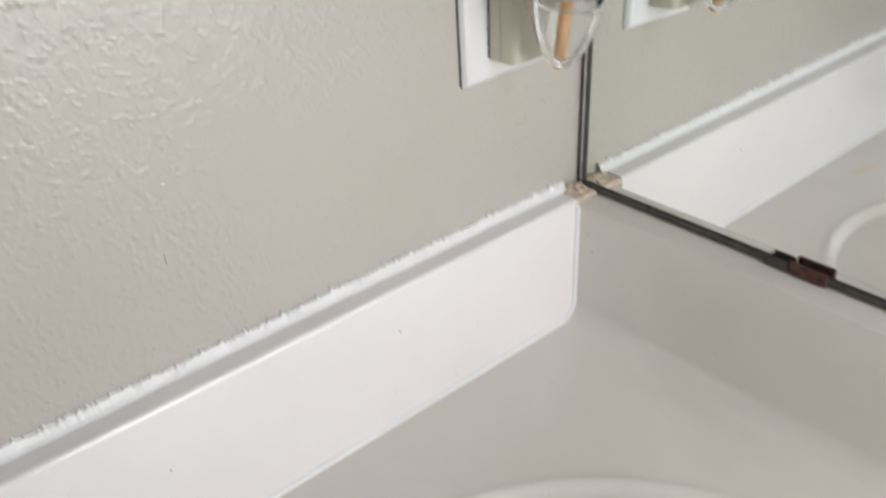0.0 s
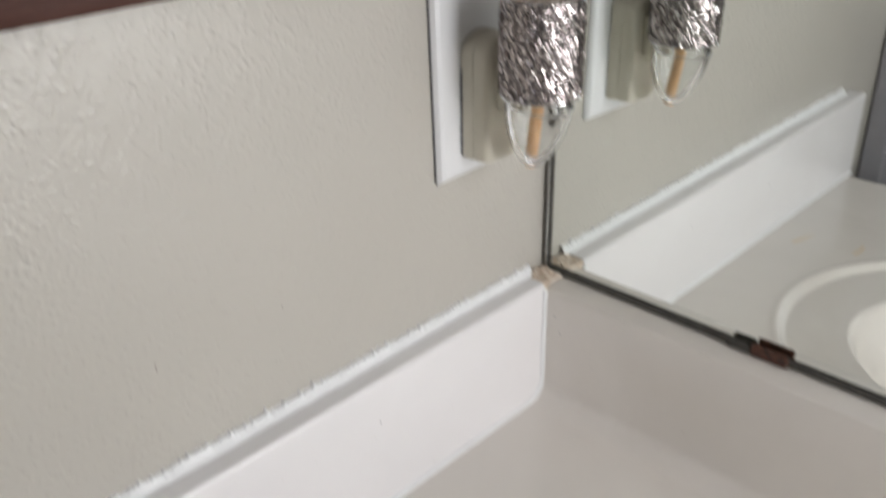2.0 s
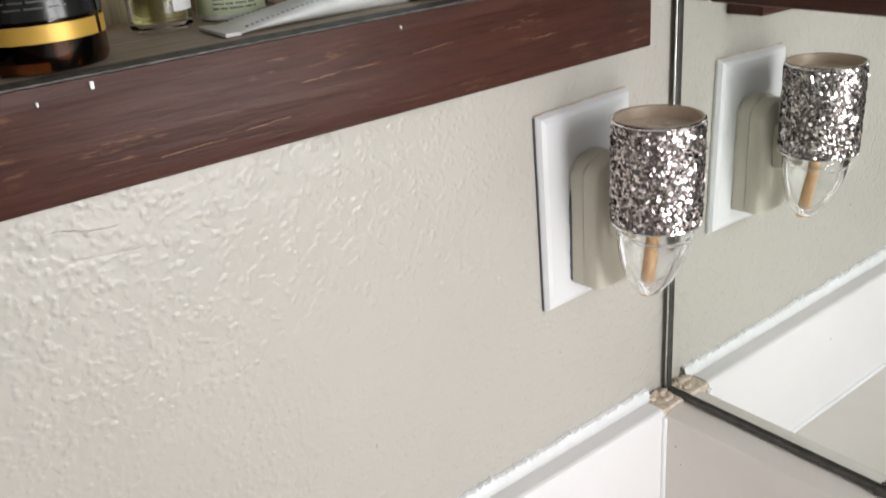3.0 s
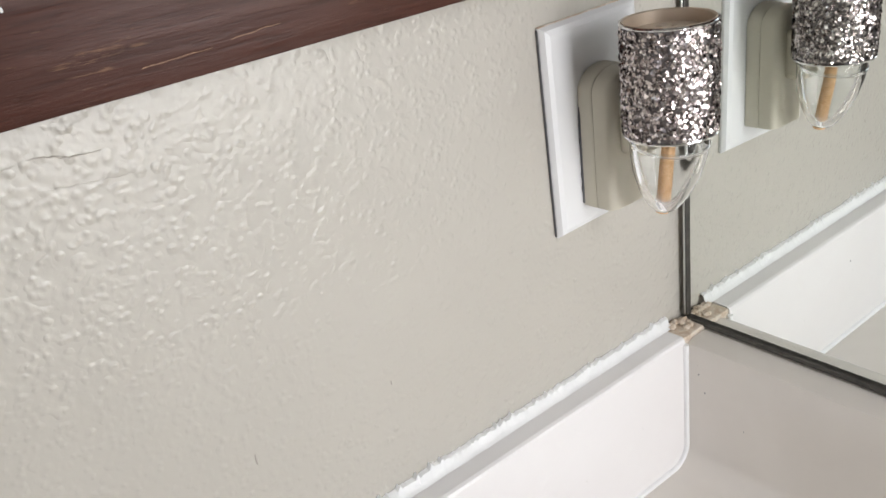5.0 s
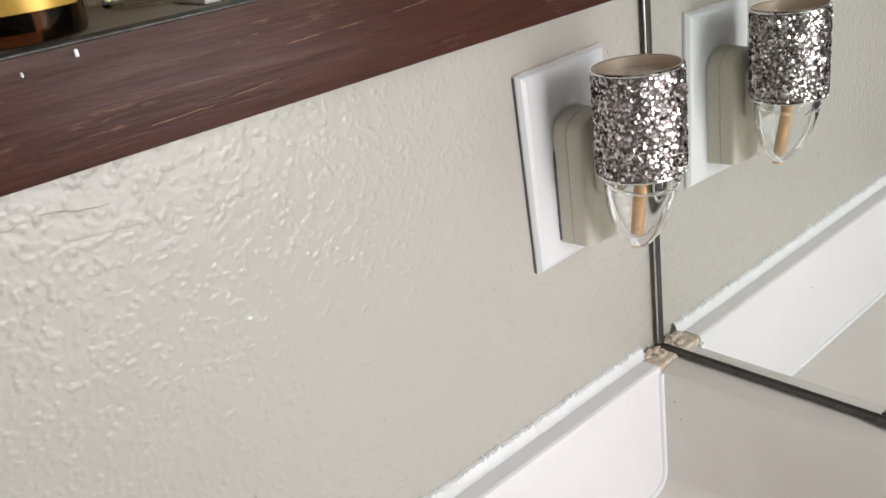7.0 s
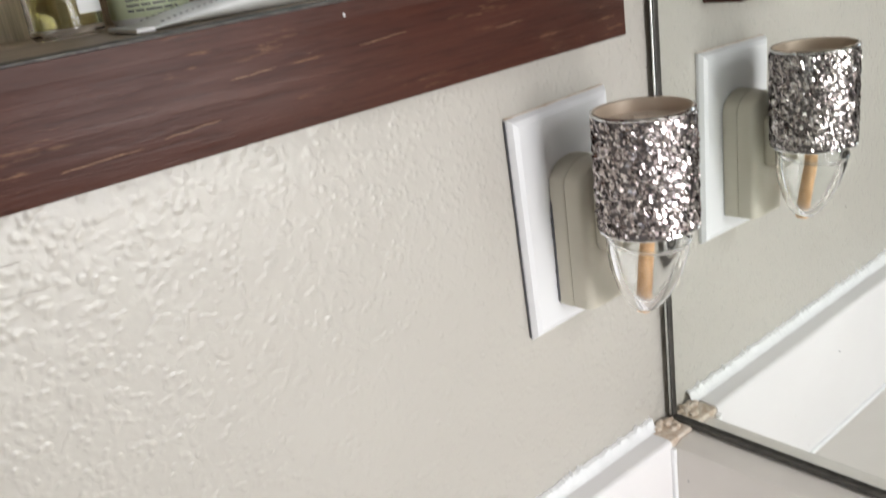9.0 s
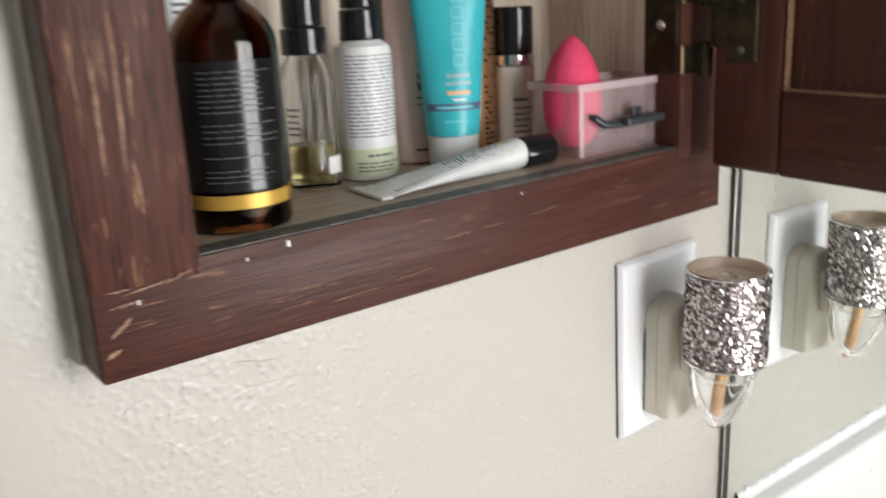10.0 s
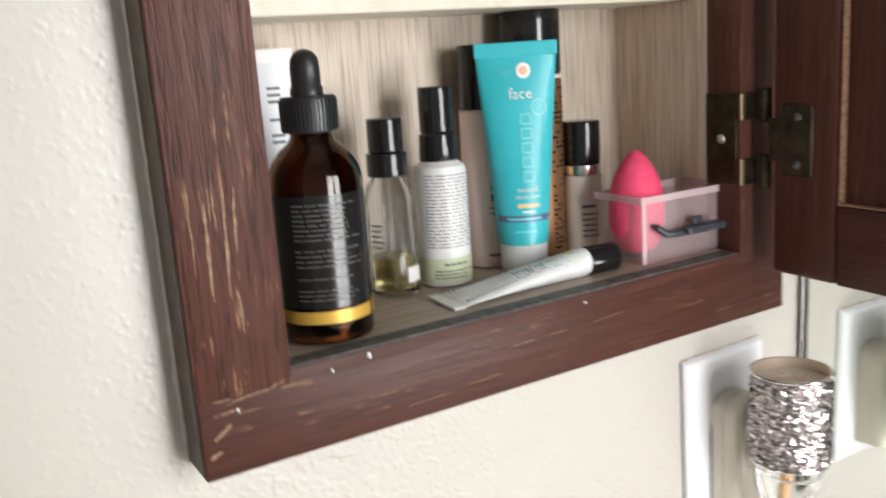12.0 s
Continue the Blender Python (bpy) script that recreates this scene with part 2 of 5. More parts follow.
def make_oak(name, along, a=(0.45, 0.37, 0.285), b=(0.66, 0.565, 0.46)):
    m = mat(name, b, 0.5)
    s = [60.0, 60.0, 60.0]
    s["xyz".index(along)] = 3.0
    vec = coords(m, s)
    w = noisy(m, vec, 1.0, 5, 0.55, 1.4)
    s2 = [500.0, 500.0, 500.0]
    s2["xyz".index(along)] = 18.0
    pores = noisy(m, coords(m, s2), 1.0, 3, 0.6)
    col = ramp(m, w, [(0.3, a), (0.48, b), (0.56, tuple(c * 0.93 for c in b)), (0.72, tuple(min(1, c * 1.05) for c in b))])
    col = mix(m, ramp(m, pores, [(0.48, grey(0)), (0.66, grey(0.65))]), col, tuple(c * 0.66 for c in a))
    ln(m, col, bsdf(m).inputs["Base Color"])
    ln(m, bump(m, pores, 0.2, 0.0005), bsdf(m).inputs["Normal"])
    return m


def make_glitter():
    m = mat("glitter_flake", (0.62, 0.56, 0.55), 0.24, 1.0)
    g = nd(m, "ShaderNodeNewGeometry")
    col = ramp(m, g.outputs["Random Per Island"], [(0.0, (0.28, 0.24, 0.24)), (0.35, (0.47, 0.41, 0.41)), (0.7, (0.66, 0.60, 0.59)), (1.0, (0.90, 0.86, 0.85))])
    ln(m, col, bsdf(m).inputs["Base Color"])
    return m


def make_dirty(name, a, b, scale, rough=0.6):
    m = mat(name, a, rough)
    v = coords(m)
    ln(m, ramp(m, noisy(m, v, scale, 5, 0.65), [(0.38, a), (0.66, b)]), bsdf(m).inputs["Base Color"])
    ln(m, bump(m, noisy(m, v, scale * 4, 4), 0.3, 0.0008), bsdf(m).inputs["Normal"])
    return m


def make_glass(name, colour, rough=0.02, ior=1.45):
    m = mat(name, colour, rough, 0.0, IOR=ior)
    bsdf(m).inputs["Transmission Weight"].default_value = 1.0
    return m


M_WALL = make_wall_paint()
# splash base is whiter than the counter's, partly for the stronger light on it
M_SPLASH = make_marble("splash_marble_lit", (0.86, 0.835, 0.835), (0.90, 0.88, 0.88), 0.2)
M_TOP = make_marble("counter_marble", (0.715, 0.668, 0.615), (0.785, 0.742, 0.69), 0.16)
M_CAULK = make_dirty("white_caulk", (0.90, 0.90, 0.90), (0.93, 0.93, 0.93), 160, 0.45)
M_GRIME = make_dirty("tan_grime", (0.60, 0.46, 0.34), (0.84, 0.77, 0.68), 150)
M_STILE = make_stained("stained_stile", "z", 0.8, 1.1, 0.0, 0.8)
M_RAIL = make_stained("stained_rail", "x", 0.42, 0.95, 5.0, 0.32)
M_STILE_R = make_stained("stained_stile_plain", "z", 0.3, 1.1, 3.0)
M_DOORZ = make_stained("stained_door_upright", "z", 0.3, 1.0, 9.0)
M_DOORY = make_stained("stained_door_cross", "y", 0.3, 1.0, 13.0)
M_PANEL = make_stained("stained_panel", "z", 0.25, 0.95, 21.0)
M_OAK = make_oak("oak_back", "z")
# side oak is lightened in colour for the light that reaches the sides
M_OAK_SIDE = make_oak("oak_side_lit", "z", (0.64, 0.50, 0.38), (0.84, 0.69, 0.56))
# floor oak, a darker tone than the back
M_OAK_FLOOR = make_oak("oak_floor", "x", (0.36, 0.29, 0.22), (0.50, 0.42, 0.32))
M_SHELF = make_dirty("cream_shelf", (0.72, 0.66, 0.54), (0.80, 0.75, 0.64), 60)
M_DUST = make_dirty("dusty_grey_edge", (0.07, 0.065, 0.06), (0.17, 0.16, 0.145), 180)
M_PLATE = mat("plate_plastic", (0.84, 0.84, 0.85), 0.32)
M_BODY = make_dirty("cream_plastic", (0.62, 0.58, 0.48), (0.66, 0.62, 0.52), 20, 0.35)
M_GLITTER = make_glitter()
M_CUP = mat("cup_metal", (0.66, 0.55, 0.44), 0.40, 0.45)
M_CUP_IN = mat("cup_inside", (0.74, 0.63, 0.51), 0.45)
M_WICK = make_dirty("wick", (0.70, 0.41, 0.20), (0.82, 0.54, 0.31), 300)
M_GLASS = make_glass("clear_glass", (0.97, 0.98, 0.98), 0.02, 1.2)
M_AMBER = make_glass("amber_glass", (0.15, 0.05, 0.014), 0.03)
M_LIQ = make_glass("pale_oil", (0.86, 0.80, 0.42), 0.02, 1.36)
M_DARKLIQ = mat("dark_oil", (0.012, 0.006, 0.003), 0.15)
M_BLACK = mat("black_gloss", (0.012, 0.012, 0.013), 0.13)
M_BLACKM = mat("black_rubber", (0.018, 0.018, 0.019), 0.42)
M_LABELB = mat("label_black", (0.012, 0.012, 0.012), 0.2)
M_GOLD = mat("gold_band", (0.62, 0.38, 0.07), 0.42, 0.35)
M_WHITE = mat("white_plastic", (0.80, 0.80, 0.79), 0.35)
M_INK = mat("grey_ink", (0.11, 0.11, 0.12), 0.5)
M_INKL = mat("pale_ink", (0.085, 0.085, 0.085), 0.5)
M_INKF = mat("fine_grey_ink", (0.24, 0.24, 0.25), 0.5)
M_SAGE = mat("sage_label", (0.62, 0.68, 0.46), 0.45)
M_PINK = mat("blush_plastic", (0.83, 0.66, 0.62), 0.3)
M_TEAL = make_dirty("teal_plastic", (0.035, 0.46, 0.52), (0.05, 0.52, 0.58), 30, 0.36)
M_TEALD = mat("plum_stripe", (0.11, 0.13, 0.24), 0.4)
M_TEALP = mat("pale_teal_ink", (0.16, 0.63, 0.68), 0.4)
M_PAPER = mat("white_ink", (0.86, 0.86, 0.85), 0.45)
M_ORANGE = mat("peach_ink", (0.82, 0.52, 0.30), 0.45)
M_BRONZE = mat("bronze_foil", (0.34, 0.18, 0.085), 0.5, 0.8)
M_SILVER = mat("silver_band", (0.78, 0.78, 0.79), 0.18, 1.0)
M_CREAM = mat("cream_makeup", (0.86, 0.76, 0.68), 0.25)
M_SPONGE = make_dirty("pink_sponge", (0.84, 0.06, 0.15), (0.90, 0.085, 0.19), 220, 0.75)
M_BOX = mat("pink_milky_plastic", (0.90, 0.70, 0.72), 0.22, Alpha=0.17)
M_BOXRIM = mat("pink_milky_rim", (0.92, 0.76, 0.77), 0.22, Alpha=0.36)
M_LATCH = mat("grey_latch", (0.045, 0.05, 0.058), 0.38)
M_BRASS = make_dirty("aged_brass", (0.030, 0.025, 0.016), (0.075, 0.060, 0.034), 90, 0.42)
bsdf(M_BRASS).inputs["Metallic"].default_value = 0.85
M_SHINE = mat("bright_brass", (0.50, 0.41, 0.24), 0.38, 1.0)
M_MIRROR = mat("mirror_silver", (0.925, 0.955, 0.93), 0.012, 1.0)
M_EDGE = make_dirty("blackened_edge", (0.050, 0.046, 0.040), (0.085, 0.078, 0.068), 120, 0.45)
M_CHANNEL = mat("channel_steel", (0.62, 0.62, 0.60), 0.38, 1.0)
M_RUST = make_dirty("rusty_steel", (0.035, 0.014, 0.009), (0.13, 0.045, 0.025), 260, 0.5)
M_CHROME = mat("chrome", (0.80, 0.80, 0.81), 0.06, 1.0)
M_STAIN = mat("rust_stain", (0.64, 0.47, 0.27), 0.35)
M_GREYDOOR = make_dirty("grey_door_paint", (0.28, 0.27, 0.29), (0.32, 0.31, 0.33), 8, 0.5)
M_CEIL = make_dirty("ceiling_paint", (0.78, 0.77, 0.74), (0.82, 0.81, 0.78), 5, 0.8)
M_FLOOR = make_dirty("vinyl_floor", (0.30, 0.26, 0.22), (0.38, 0.33, 0.28), 9, 0.4)
M_VANITY = make_stained("stained_vanity", "z", 0.1, 1.0, 41.0)
M_CLOUD = make_glass("frosted_tube", (0.88, 0.90, 0.90), 0.25, 1.35)
M_LIME = mat("lime_ink", (0.55, 0.70, 0.16), 0.45)
M_FRAMEW = mat("white_frame", (0.78, 0.78, 0.77), 0.4)

M_BARE = make_dirty("bare_wood", (0.17, 0.085, 0.05), (0.36, 0.21, 0.12), 500)
M_TUBE = make_dirty("milky_tube", (0.74, 0.76, 0.74), (0.82, 0.83, 0.82), 90, 0.3)
M_TUBE2 = mat("white_tube_plastic", (0.70, 0.73, 0.75), 0.35)
M_CRACK = mat("crack_shadow", (0.47, 0.435, 0.39), 0.8)
M_SATIN = mat("satin_chrome", (0.62, 0.62, 0.63), 0.3, 1.0)
M_UNDER = mat("dark_silver_sleeve", (0.20, 0.18, 0.18), 0.4, 0.9)

# ---- mesh helpers ----


def part(name, bm, material, parent=None, label="", smooth=False):
    me = bpy.data.meshes.new(name)
    bm.normal_update()
    bm.to_mesh(me)
    bm.free()
    me.materials.append(material)
    if smooth:
        me.polygons.foreach_set("use_smooth", [True] * len(me.polygons))
        me.set_sharp_from_angle(angle=radians(38))
    ob = new(name, me)
    if parent is not None:
        ob.parent = parent
    if label:
        ob["label"] = label
    return ob


def thing(name, at, label, category, group="", turn=0.0):
    e = new(name)
    e.empty_display_size = 0.01
    e.matrix_world = pose(*at, 0, 0, turn)
    return tagged(e, label, category, group)


def box(bm, lo, hi, bevel=0.0, seg=2):
    b = bmesh.new()
    bmesh.ops.create_cube(b, size=1.0)
    c = [(l + h) / 2 for l, h in zip(lo, hi)]
    for v in b.verts:
        v.co = Vector([c[i] + v.co[i] * (hi[i] - lo[i]) for i in range(3)])
    if bevel:
        bmesh.ops.bevel(b, geom=b.edges[:], offset=bevel, segments=seg, affect="EDGES", profile=0.5)
    join(bm, b)
    return bm


def join(bm, b):
    idx = {}
    for v in b.verts:
        idx[v] = bm.verts.new(v.co)
    for f in b.faces:
        bm.faces.new([idx[v] for v in f.verts])
    b.free()


def a_box(lo, hi, bevel=0.0, seg=2):
    return box(bmesh.new(), lo, hi, bevel, seg)


def lathe(profile, n=40, sx=1.0, sy=1.0, at=(0, 0)):
    """A turned solid from (radius, height) pairs; radius 0 closes an end."""
    bm = bmesh.new()
    rings = []
    for r, z in profile:
        if r <= 1e-6:
            rings.append([bm.verts.new((at[0], at[1], z))])
        else:
            rings.append([bm.verts.new((at[0] + sx * r * math.cos(2 * math.pi * i / n), at[1] + sy * r * math.sin(2 * math.pi * i / n), z)) for i in range(n)])
    for a, b in zip(rings, rings[1:]):
        for i in range(n):
            j = (i + 1) % n
            if len(a) == 1 and len(b) > 1:
                bm.faces.new((a[0], b[j], b[i]))
            elif len(b) == 1 and len(a) > 1:
                bm.faces.new((a[i], a[j], b[0]))
            elif len(a) > 1:
                bm.faces.new((a[i], a[j], b[j], b[i]))
    return bm


def rounded(r, z0, z1, e=0.0008, steps=3):
    """Profile of a capped cylinder with rounded rims."""
    p = [(0, z0)]
    for k in range(steps + 1):
        a = math.pi / 2 * k / steps
        p.append((r - e + e * math.sin(a), z0 + e - e * math.cos(a)))
    for k in range(steps + 1):
        a = math.pi / 2 * k / steps
        p.append((r - e + e * math.cos(a), z1 - e + e * math.sin(a)))
    p.append((0, z1))
    return p


def loft(sections, n=40):
    """Closed rings of equal count, capped at both ends."""
    bm = bmesh.new()
    rings = [[bm.verts.new(p) for p in s] for s in sections]
    for a, b in zip(rings, rings[1:]):
        m = len(a)
        for i in range(m):
            bm.faces.new((a[i], a[(i + 1) % m], b[(i + 1) % m], b[i]))
    bm.faces.new(rings[0][::-1])
    bm.faces.new(rings[-1])
    return bm


def strips(rects, surface, lift=0.00025, cuts=6):
    """Thin plates laid over a surface: rects of (u0, u1, v0, v1)."""
    bm = bmesh.new()
    for u0, u1, v0, v1 in rects:
        rows = []
        for k in range(cuts + 1):
            u = u0 + (u1 - u0) * k / cuts
            rows.append([bm.verts.new(surface(u, v, l)) for v, l in ((v0, 0), (v0, lift), (v1, lift), (v1, 0))])
        for a, b in zip(rows, rows[1:]):
            for i in range(3):
                bm.faces.new((a[i], b[i], b[i + 1], a[i + 1]))
    return bm


def round_surface(r, at=(0, 0)):
    """u: arc length from the side that faces the room's -y, v: height."""
    def s(u, v, lift):
        a = -math.pi / 2 + u / r
        return (at[0] + (r + lift) * math.cos(a), at[1] + (r + lift) * math.sin(a), v)
    return s


def bar_rows(seed, u0, u1, v1, v0, pitch, fill=0.45, short=0.3, words=True):
    """Rows of unreadable print as bars, broken at random into words."""
    rnd, out, v = random.Random(seed), [], v1
    while v - pitch * fill > v0:
        end = u1 - (u1 - u0) * short * rnd.random()
        u = u0
        while u < end - 1e-5:
            w = (u1 - u0) * (0.08 + 0.17 * rnd.random()) if words else end - u0
            out.append((u, min(u + w, end), v - pitch * fill, v))
            u += w + (u1 - u0) * 0.03
        v -= pitch
    return out


def lettering(text, size, surface, u, v, upright=False, lift=0.0003):
    """Words in the built-in font laid over a surface; u, v: the middle."""
    c = bpy.data.curves.new("words", "FONT")
    c.body, c.size, c.align_x, c.align_y = text, size, "CENTER", "CENTER"
    c.resolution_u = 2
    o = bpy.data.objects.new("words", c)
    scene.collection.objects.link(o)
    bpy.context.view_layer.update()
    me = bpy.data.meshes.new_from_object(o.evaluated_get(bpy.context.evaluated_depsgraph_get()))
    bpy.data.objects.remove(o)
    bm = bmesh.new()
    bm.from_mesh(me)
    for w in bm.verts:
        x, y = (w.co.x, w.co.y) if not upright else (-w.co.y, w.co.x)
        w.co = Vector(surface(u + x, v + y, lift))
    return bm


def tube(points, r, n=10):
    """A round rod along points."""
    pts = [Vector(p) for p in points]
    secs = []
    for i, p in enumerate(pts):
        d = (pts[min(i + 1, len(pts) - 1)] - pts[max(i - 1, 0)]).normalized()
        a = d.orthogonal().normalized() if i == 0 else (secs_a - d * secs_a.dot(d)).normalized()
        secs_a = a
        b = d.cross(a)
        rr = r[i] if isinstance(r, (list, tuple)) else r
        secs.append([p + rr * (math.cos(2 * math.pi * k / n) * a + math.sin(2 * math.pi * k / n) * b) for k in range(n)])
    return loft(secs)
M_RAW = make_dirty("grey_tan_edge", (0.065, 0.042, 0.030), (0.115, 0.082, 0.060), 90, 0.6)

# ---- the room ----
ROOM_X, ROOM_Y, ROOM_H = -1.75, -0.86, 2.44
Z_TOP = 0.889          # counter surface
Z_SPLASH = 0.985       # top of the splashes
CAB_X0, CAB_X1, CAB_Z0, CAB_Z1 = -0.408, -0.0488, 1.2219, 1.832
OPEN_X0, OPEN_X1, OPEN_Z0, OPEN_Z1 = -0.367, -0.0872, 1.262, 1.794
BOX_X0, BOX_X1, BOX_Z0, BOX_Z1, BOX_Y = -0.382, -0.075, 1.254, 1.80, 0.088


def wall_with_hole(name, label, lo, hi, hole, axis, thick, material):
    """A slab wall in the plane of axis; lo, hi, hole in its own (u, z)."""
    bm = bmesh.new()
    us = sorted({lo[0], hi[0], hole[0], hole[1]})
    zs = sorted({lo[1], hi[1], hole[2], hole[3]})
    put = lambda u, d, z: (u, d, z) if axis == "y" else (d, u, z)
    d0, d1 = thick
    verts = {}

    def V(u, d, z):
        k = (u, d, z)
        if k not in verts:
            verts[k] = bm.verts.new(put(u, d, z))
        return verts[k]
    full = lambda i, j: 0 <= i < len(us) - 1 and 0 <= j < len(zs) - 1 and not (hole[0] <= us[i] < hole[1] and hole[2] <= zs[j] < hole[3])
    for i in range(len(us) - 1):
        for j in range(len(zs) - 1):
            if not full(i, j):
                continue
            a, b, c, d = (us[i], zs[j]), (us[i + 1], zs[j]), (us[i + 1], zs[j + 1]), (us[i], zs[j + 1])
            for dd in (d0, d1):
                bm.faces.new([V(u, dd, z) for u, z in (a, b, c, d)])
            for (p, q), (ni, nj) in zip(((a, b), (b, c), (c, d), (d, a)), ((0, -1), (1, 0), (0, 1), (-1, 0))):
                if not full(i + ni, j + nj):
                    bm.faces.new((V(p[0], d0, p[1]), V(q[0], d0, q[1]), V(q[0], d1, q[1]), V(p[0], d1, p[1])))
    bmesh.ops.recalc_face_normals(bm, faces=bm.faces[:])
    ob = part(name, bm, material)
    return tagged(ob, label, "wall", kind="structure")


wall_with_hole("wall_north", "off-white textured wall with a recessed cabinet", (ROOM_X, 0.0), (0.12, ROOM_H), (BOX_X0 - 0.012, BOX_X1 + 0.012, BOX_Z0 - 0.012, BOX_Z1 + 0.012), "y", (0.0, 0.12), M_WALL)
tagged(part("wall_east", a_box((0.0025, ROOM_Y, 0.0), (0.12, -0.0005, ROOM_H)), M_WALL), "off-white textured wall behind the mirror", "wall", kind="structure")
wall_with_hole("wall_south", "off-white textured wall with an unseen window", (ROOM_X, 0.0), (0.12, ROOM_H), (-0.265, -0.005, 0.925, 1.645), "y", (ROOM_Y - 0.12, ROOM_Y), M_WALL)
wall_with_hole("wall_west", "off-white textured wall with an unseen window", (ROOM_Y - 0.12, 0.0), (0.12, ROOM_H), (-0.76, -0.14, 1.02, 1.98), "x", (ROOM_X - 0.12, ROOM_X), M_WALL)
tagged(part("floor", a_box((ROOM_X - 0.12, ROOM_Y - 0.12, -0.05), (0.12, 0.12, -0.001)), M_FLOOR), "brown vinyl bathroom floor", "floor", kind="structure")
tagged(part("ceiling", a_box((ROOM_X - 0.12, ROOM_Y - 0.12, ROOM_H + 0.001), (0.12, 0.12, ROOM_H + 0.06)), M_CEIL), "white painted ceiling", "ceiling", kind="structure")

win = tagged(new("window_1"), "unseen white-framed bathroom window", "window", kind="structure")
win.matrix_world = pose(-0.135, ROOM_Y - 0.06, 1.285)
for lo, hi in (((-0.130, -0.03, -0.36), (-0.105, 0.03, 0.36)), ((0.105, -0.03, -0.36), (0.130, 0.03, 0.36)), ((-0.104, -0.03, -0.36), (0.104, 0.03, -0.33)), ((-0.104, -0.03, 0.33), (0.104, 0.03, 0.36))):
    part("window_frame", a_box(lo, hi, 0.004), M_FRAMEW, win)
pane = part("pane", a_box((-0.1045, -0.028, -0.329), (0.1045, -0.022, 0.329)), M_GLASS, win)
pane.visible_shadow = False
# second window is assumed, an opening for the added west fill lamp
win2 = tagged(new("assumed_window_2"), "unseen white-framed bathroom window", "window", kind="structure")
win2.matrix_world = pose(ROOM_X - 0.06, -0.45, 1.5)
for lo, hi in (((-0.03, -0.31, -0.48), (0.03, -0.28, 0.48)), ((-0.03, 0.28, -0.48), (0.03, 0.31, 0.48)), ((-0.03, -0.279, -0.48), (0.03, 0.279, -0.45)), ((-0.03, -0.279, 0.45), (0.03, 0.279, 0.48))):
    part("window_frame", a_box(lo, hi, 0.004), M_FRAMEW, win2)
pane2 = part("pane", a_box((-0.028, -0.2795, -0.449), (-0.022, 0.2795, 0.449)), M_GLASS, win2)
pane2.visible_shadow = False

door1 = tagged(new("door_1"), "grey painted panel door, closed", "door", kind="structure")
door1.matrix_world = pose(-1.03, -0.0005, 0.0, 0, 0, -90)
part("door_leaf", a_box((0.002, -0.40, 0.01), (0.030, 0.40, 2.04), 0.003), M_GREYDOOR, door1)
for z0, z1 in ((0.2, 0.95), (1.12, 1.9)):
    for y0, y1 in ((-0.32, -0.04), (0.04, 0.32)):
        part("door_panel", a_box((0.030, y0, z0), (0.040, y1, z1), 0.006), M_GREYDOOR, door1)

# ---- vanity: counter with its basin, splashes ----
RING_C, RING_A, RING_B = (-0.250, -0.322), 0.232, 0.186      # rim of the shallow recess
BOWL_A, BOWL_B = 0.176, 0.124
COUNTER_X0, COUNTER_Y1 = -0.548, -0.845


def counter_height(x, y):
    """Surface height: a shallow recess within the rim, then the bowl; a cove up to the mirror wall."""
    dx, dy = x - RING_C[0], y - RING_C[1]
    q = math.hypot(dx / RING_B, dy / RING_A)
    qb = math.hypot(dx / BOWL_B, dy / BOWL_A)
    z = Z_TOP
    # the rim fades out towards the tap
    fade = 1.0 - max(0.0, min(1.0, (dx / RING_B - 0.72) / 0.2))
    s = max(0.0, min(1.0, (1.0 - q) / 0.040))
    z -= 0.0050 * fade * s * s * (3 - 2 * s)
    lip = max(0.0, 1.0 - abs(q - 1.004) / 0.026)
    z += 0.0013 * fade * lip * lip * (3 - 2 * lip)
    if qb < 1.0:
        e = 1.0 - qb
        z -= 0.125 * (1 - (1 - min(1.0, e * 1.12)) ** 2.6) * min(1.0, e / 0.06)
    return z


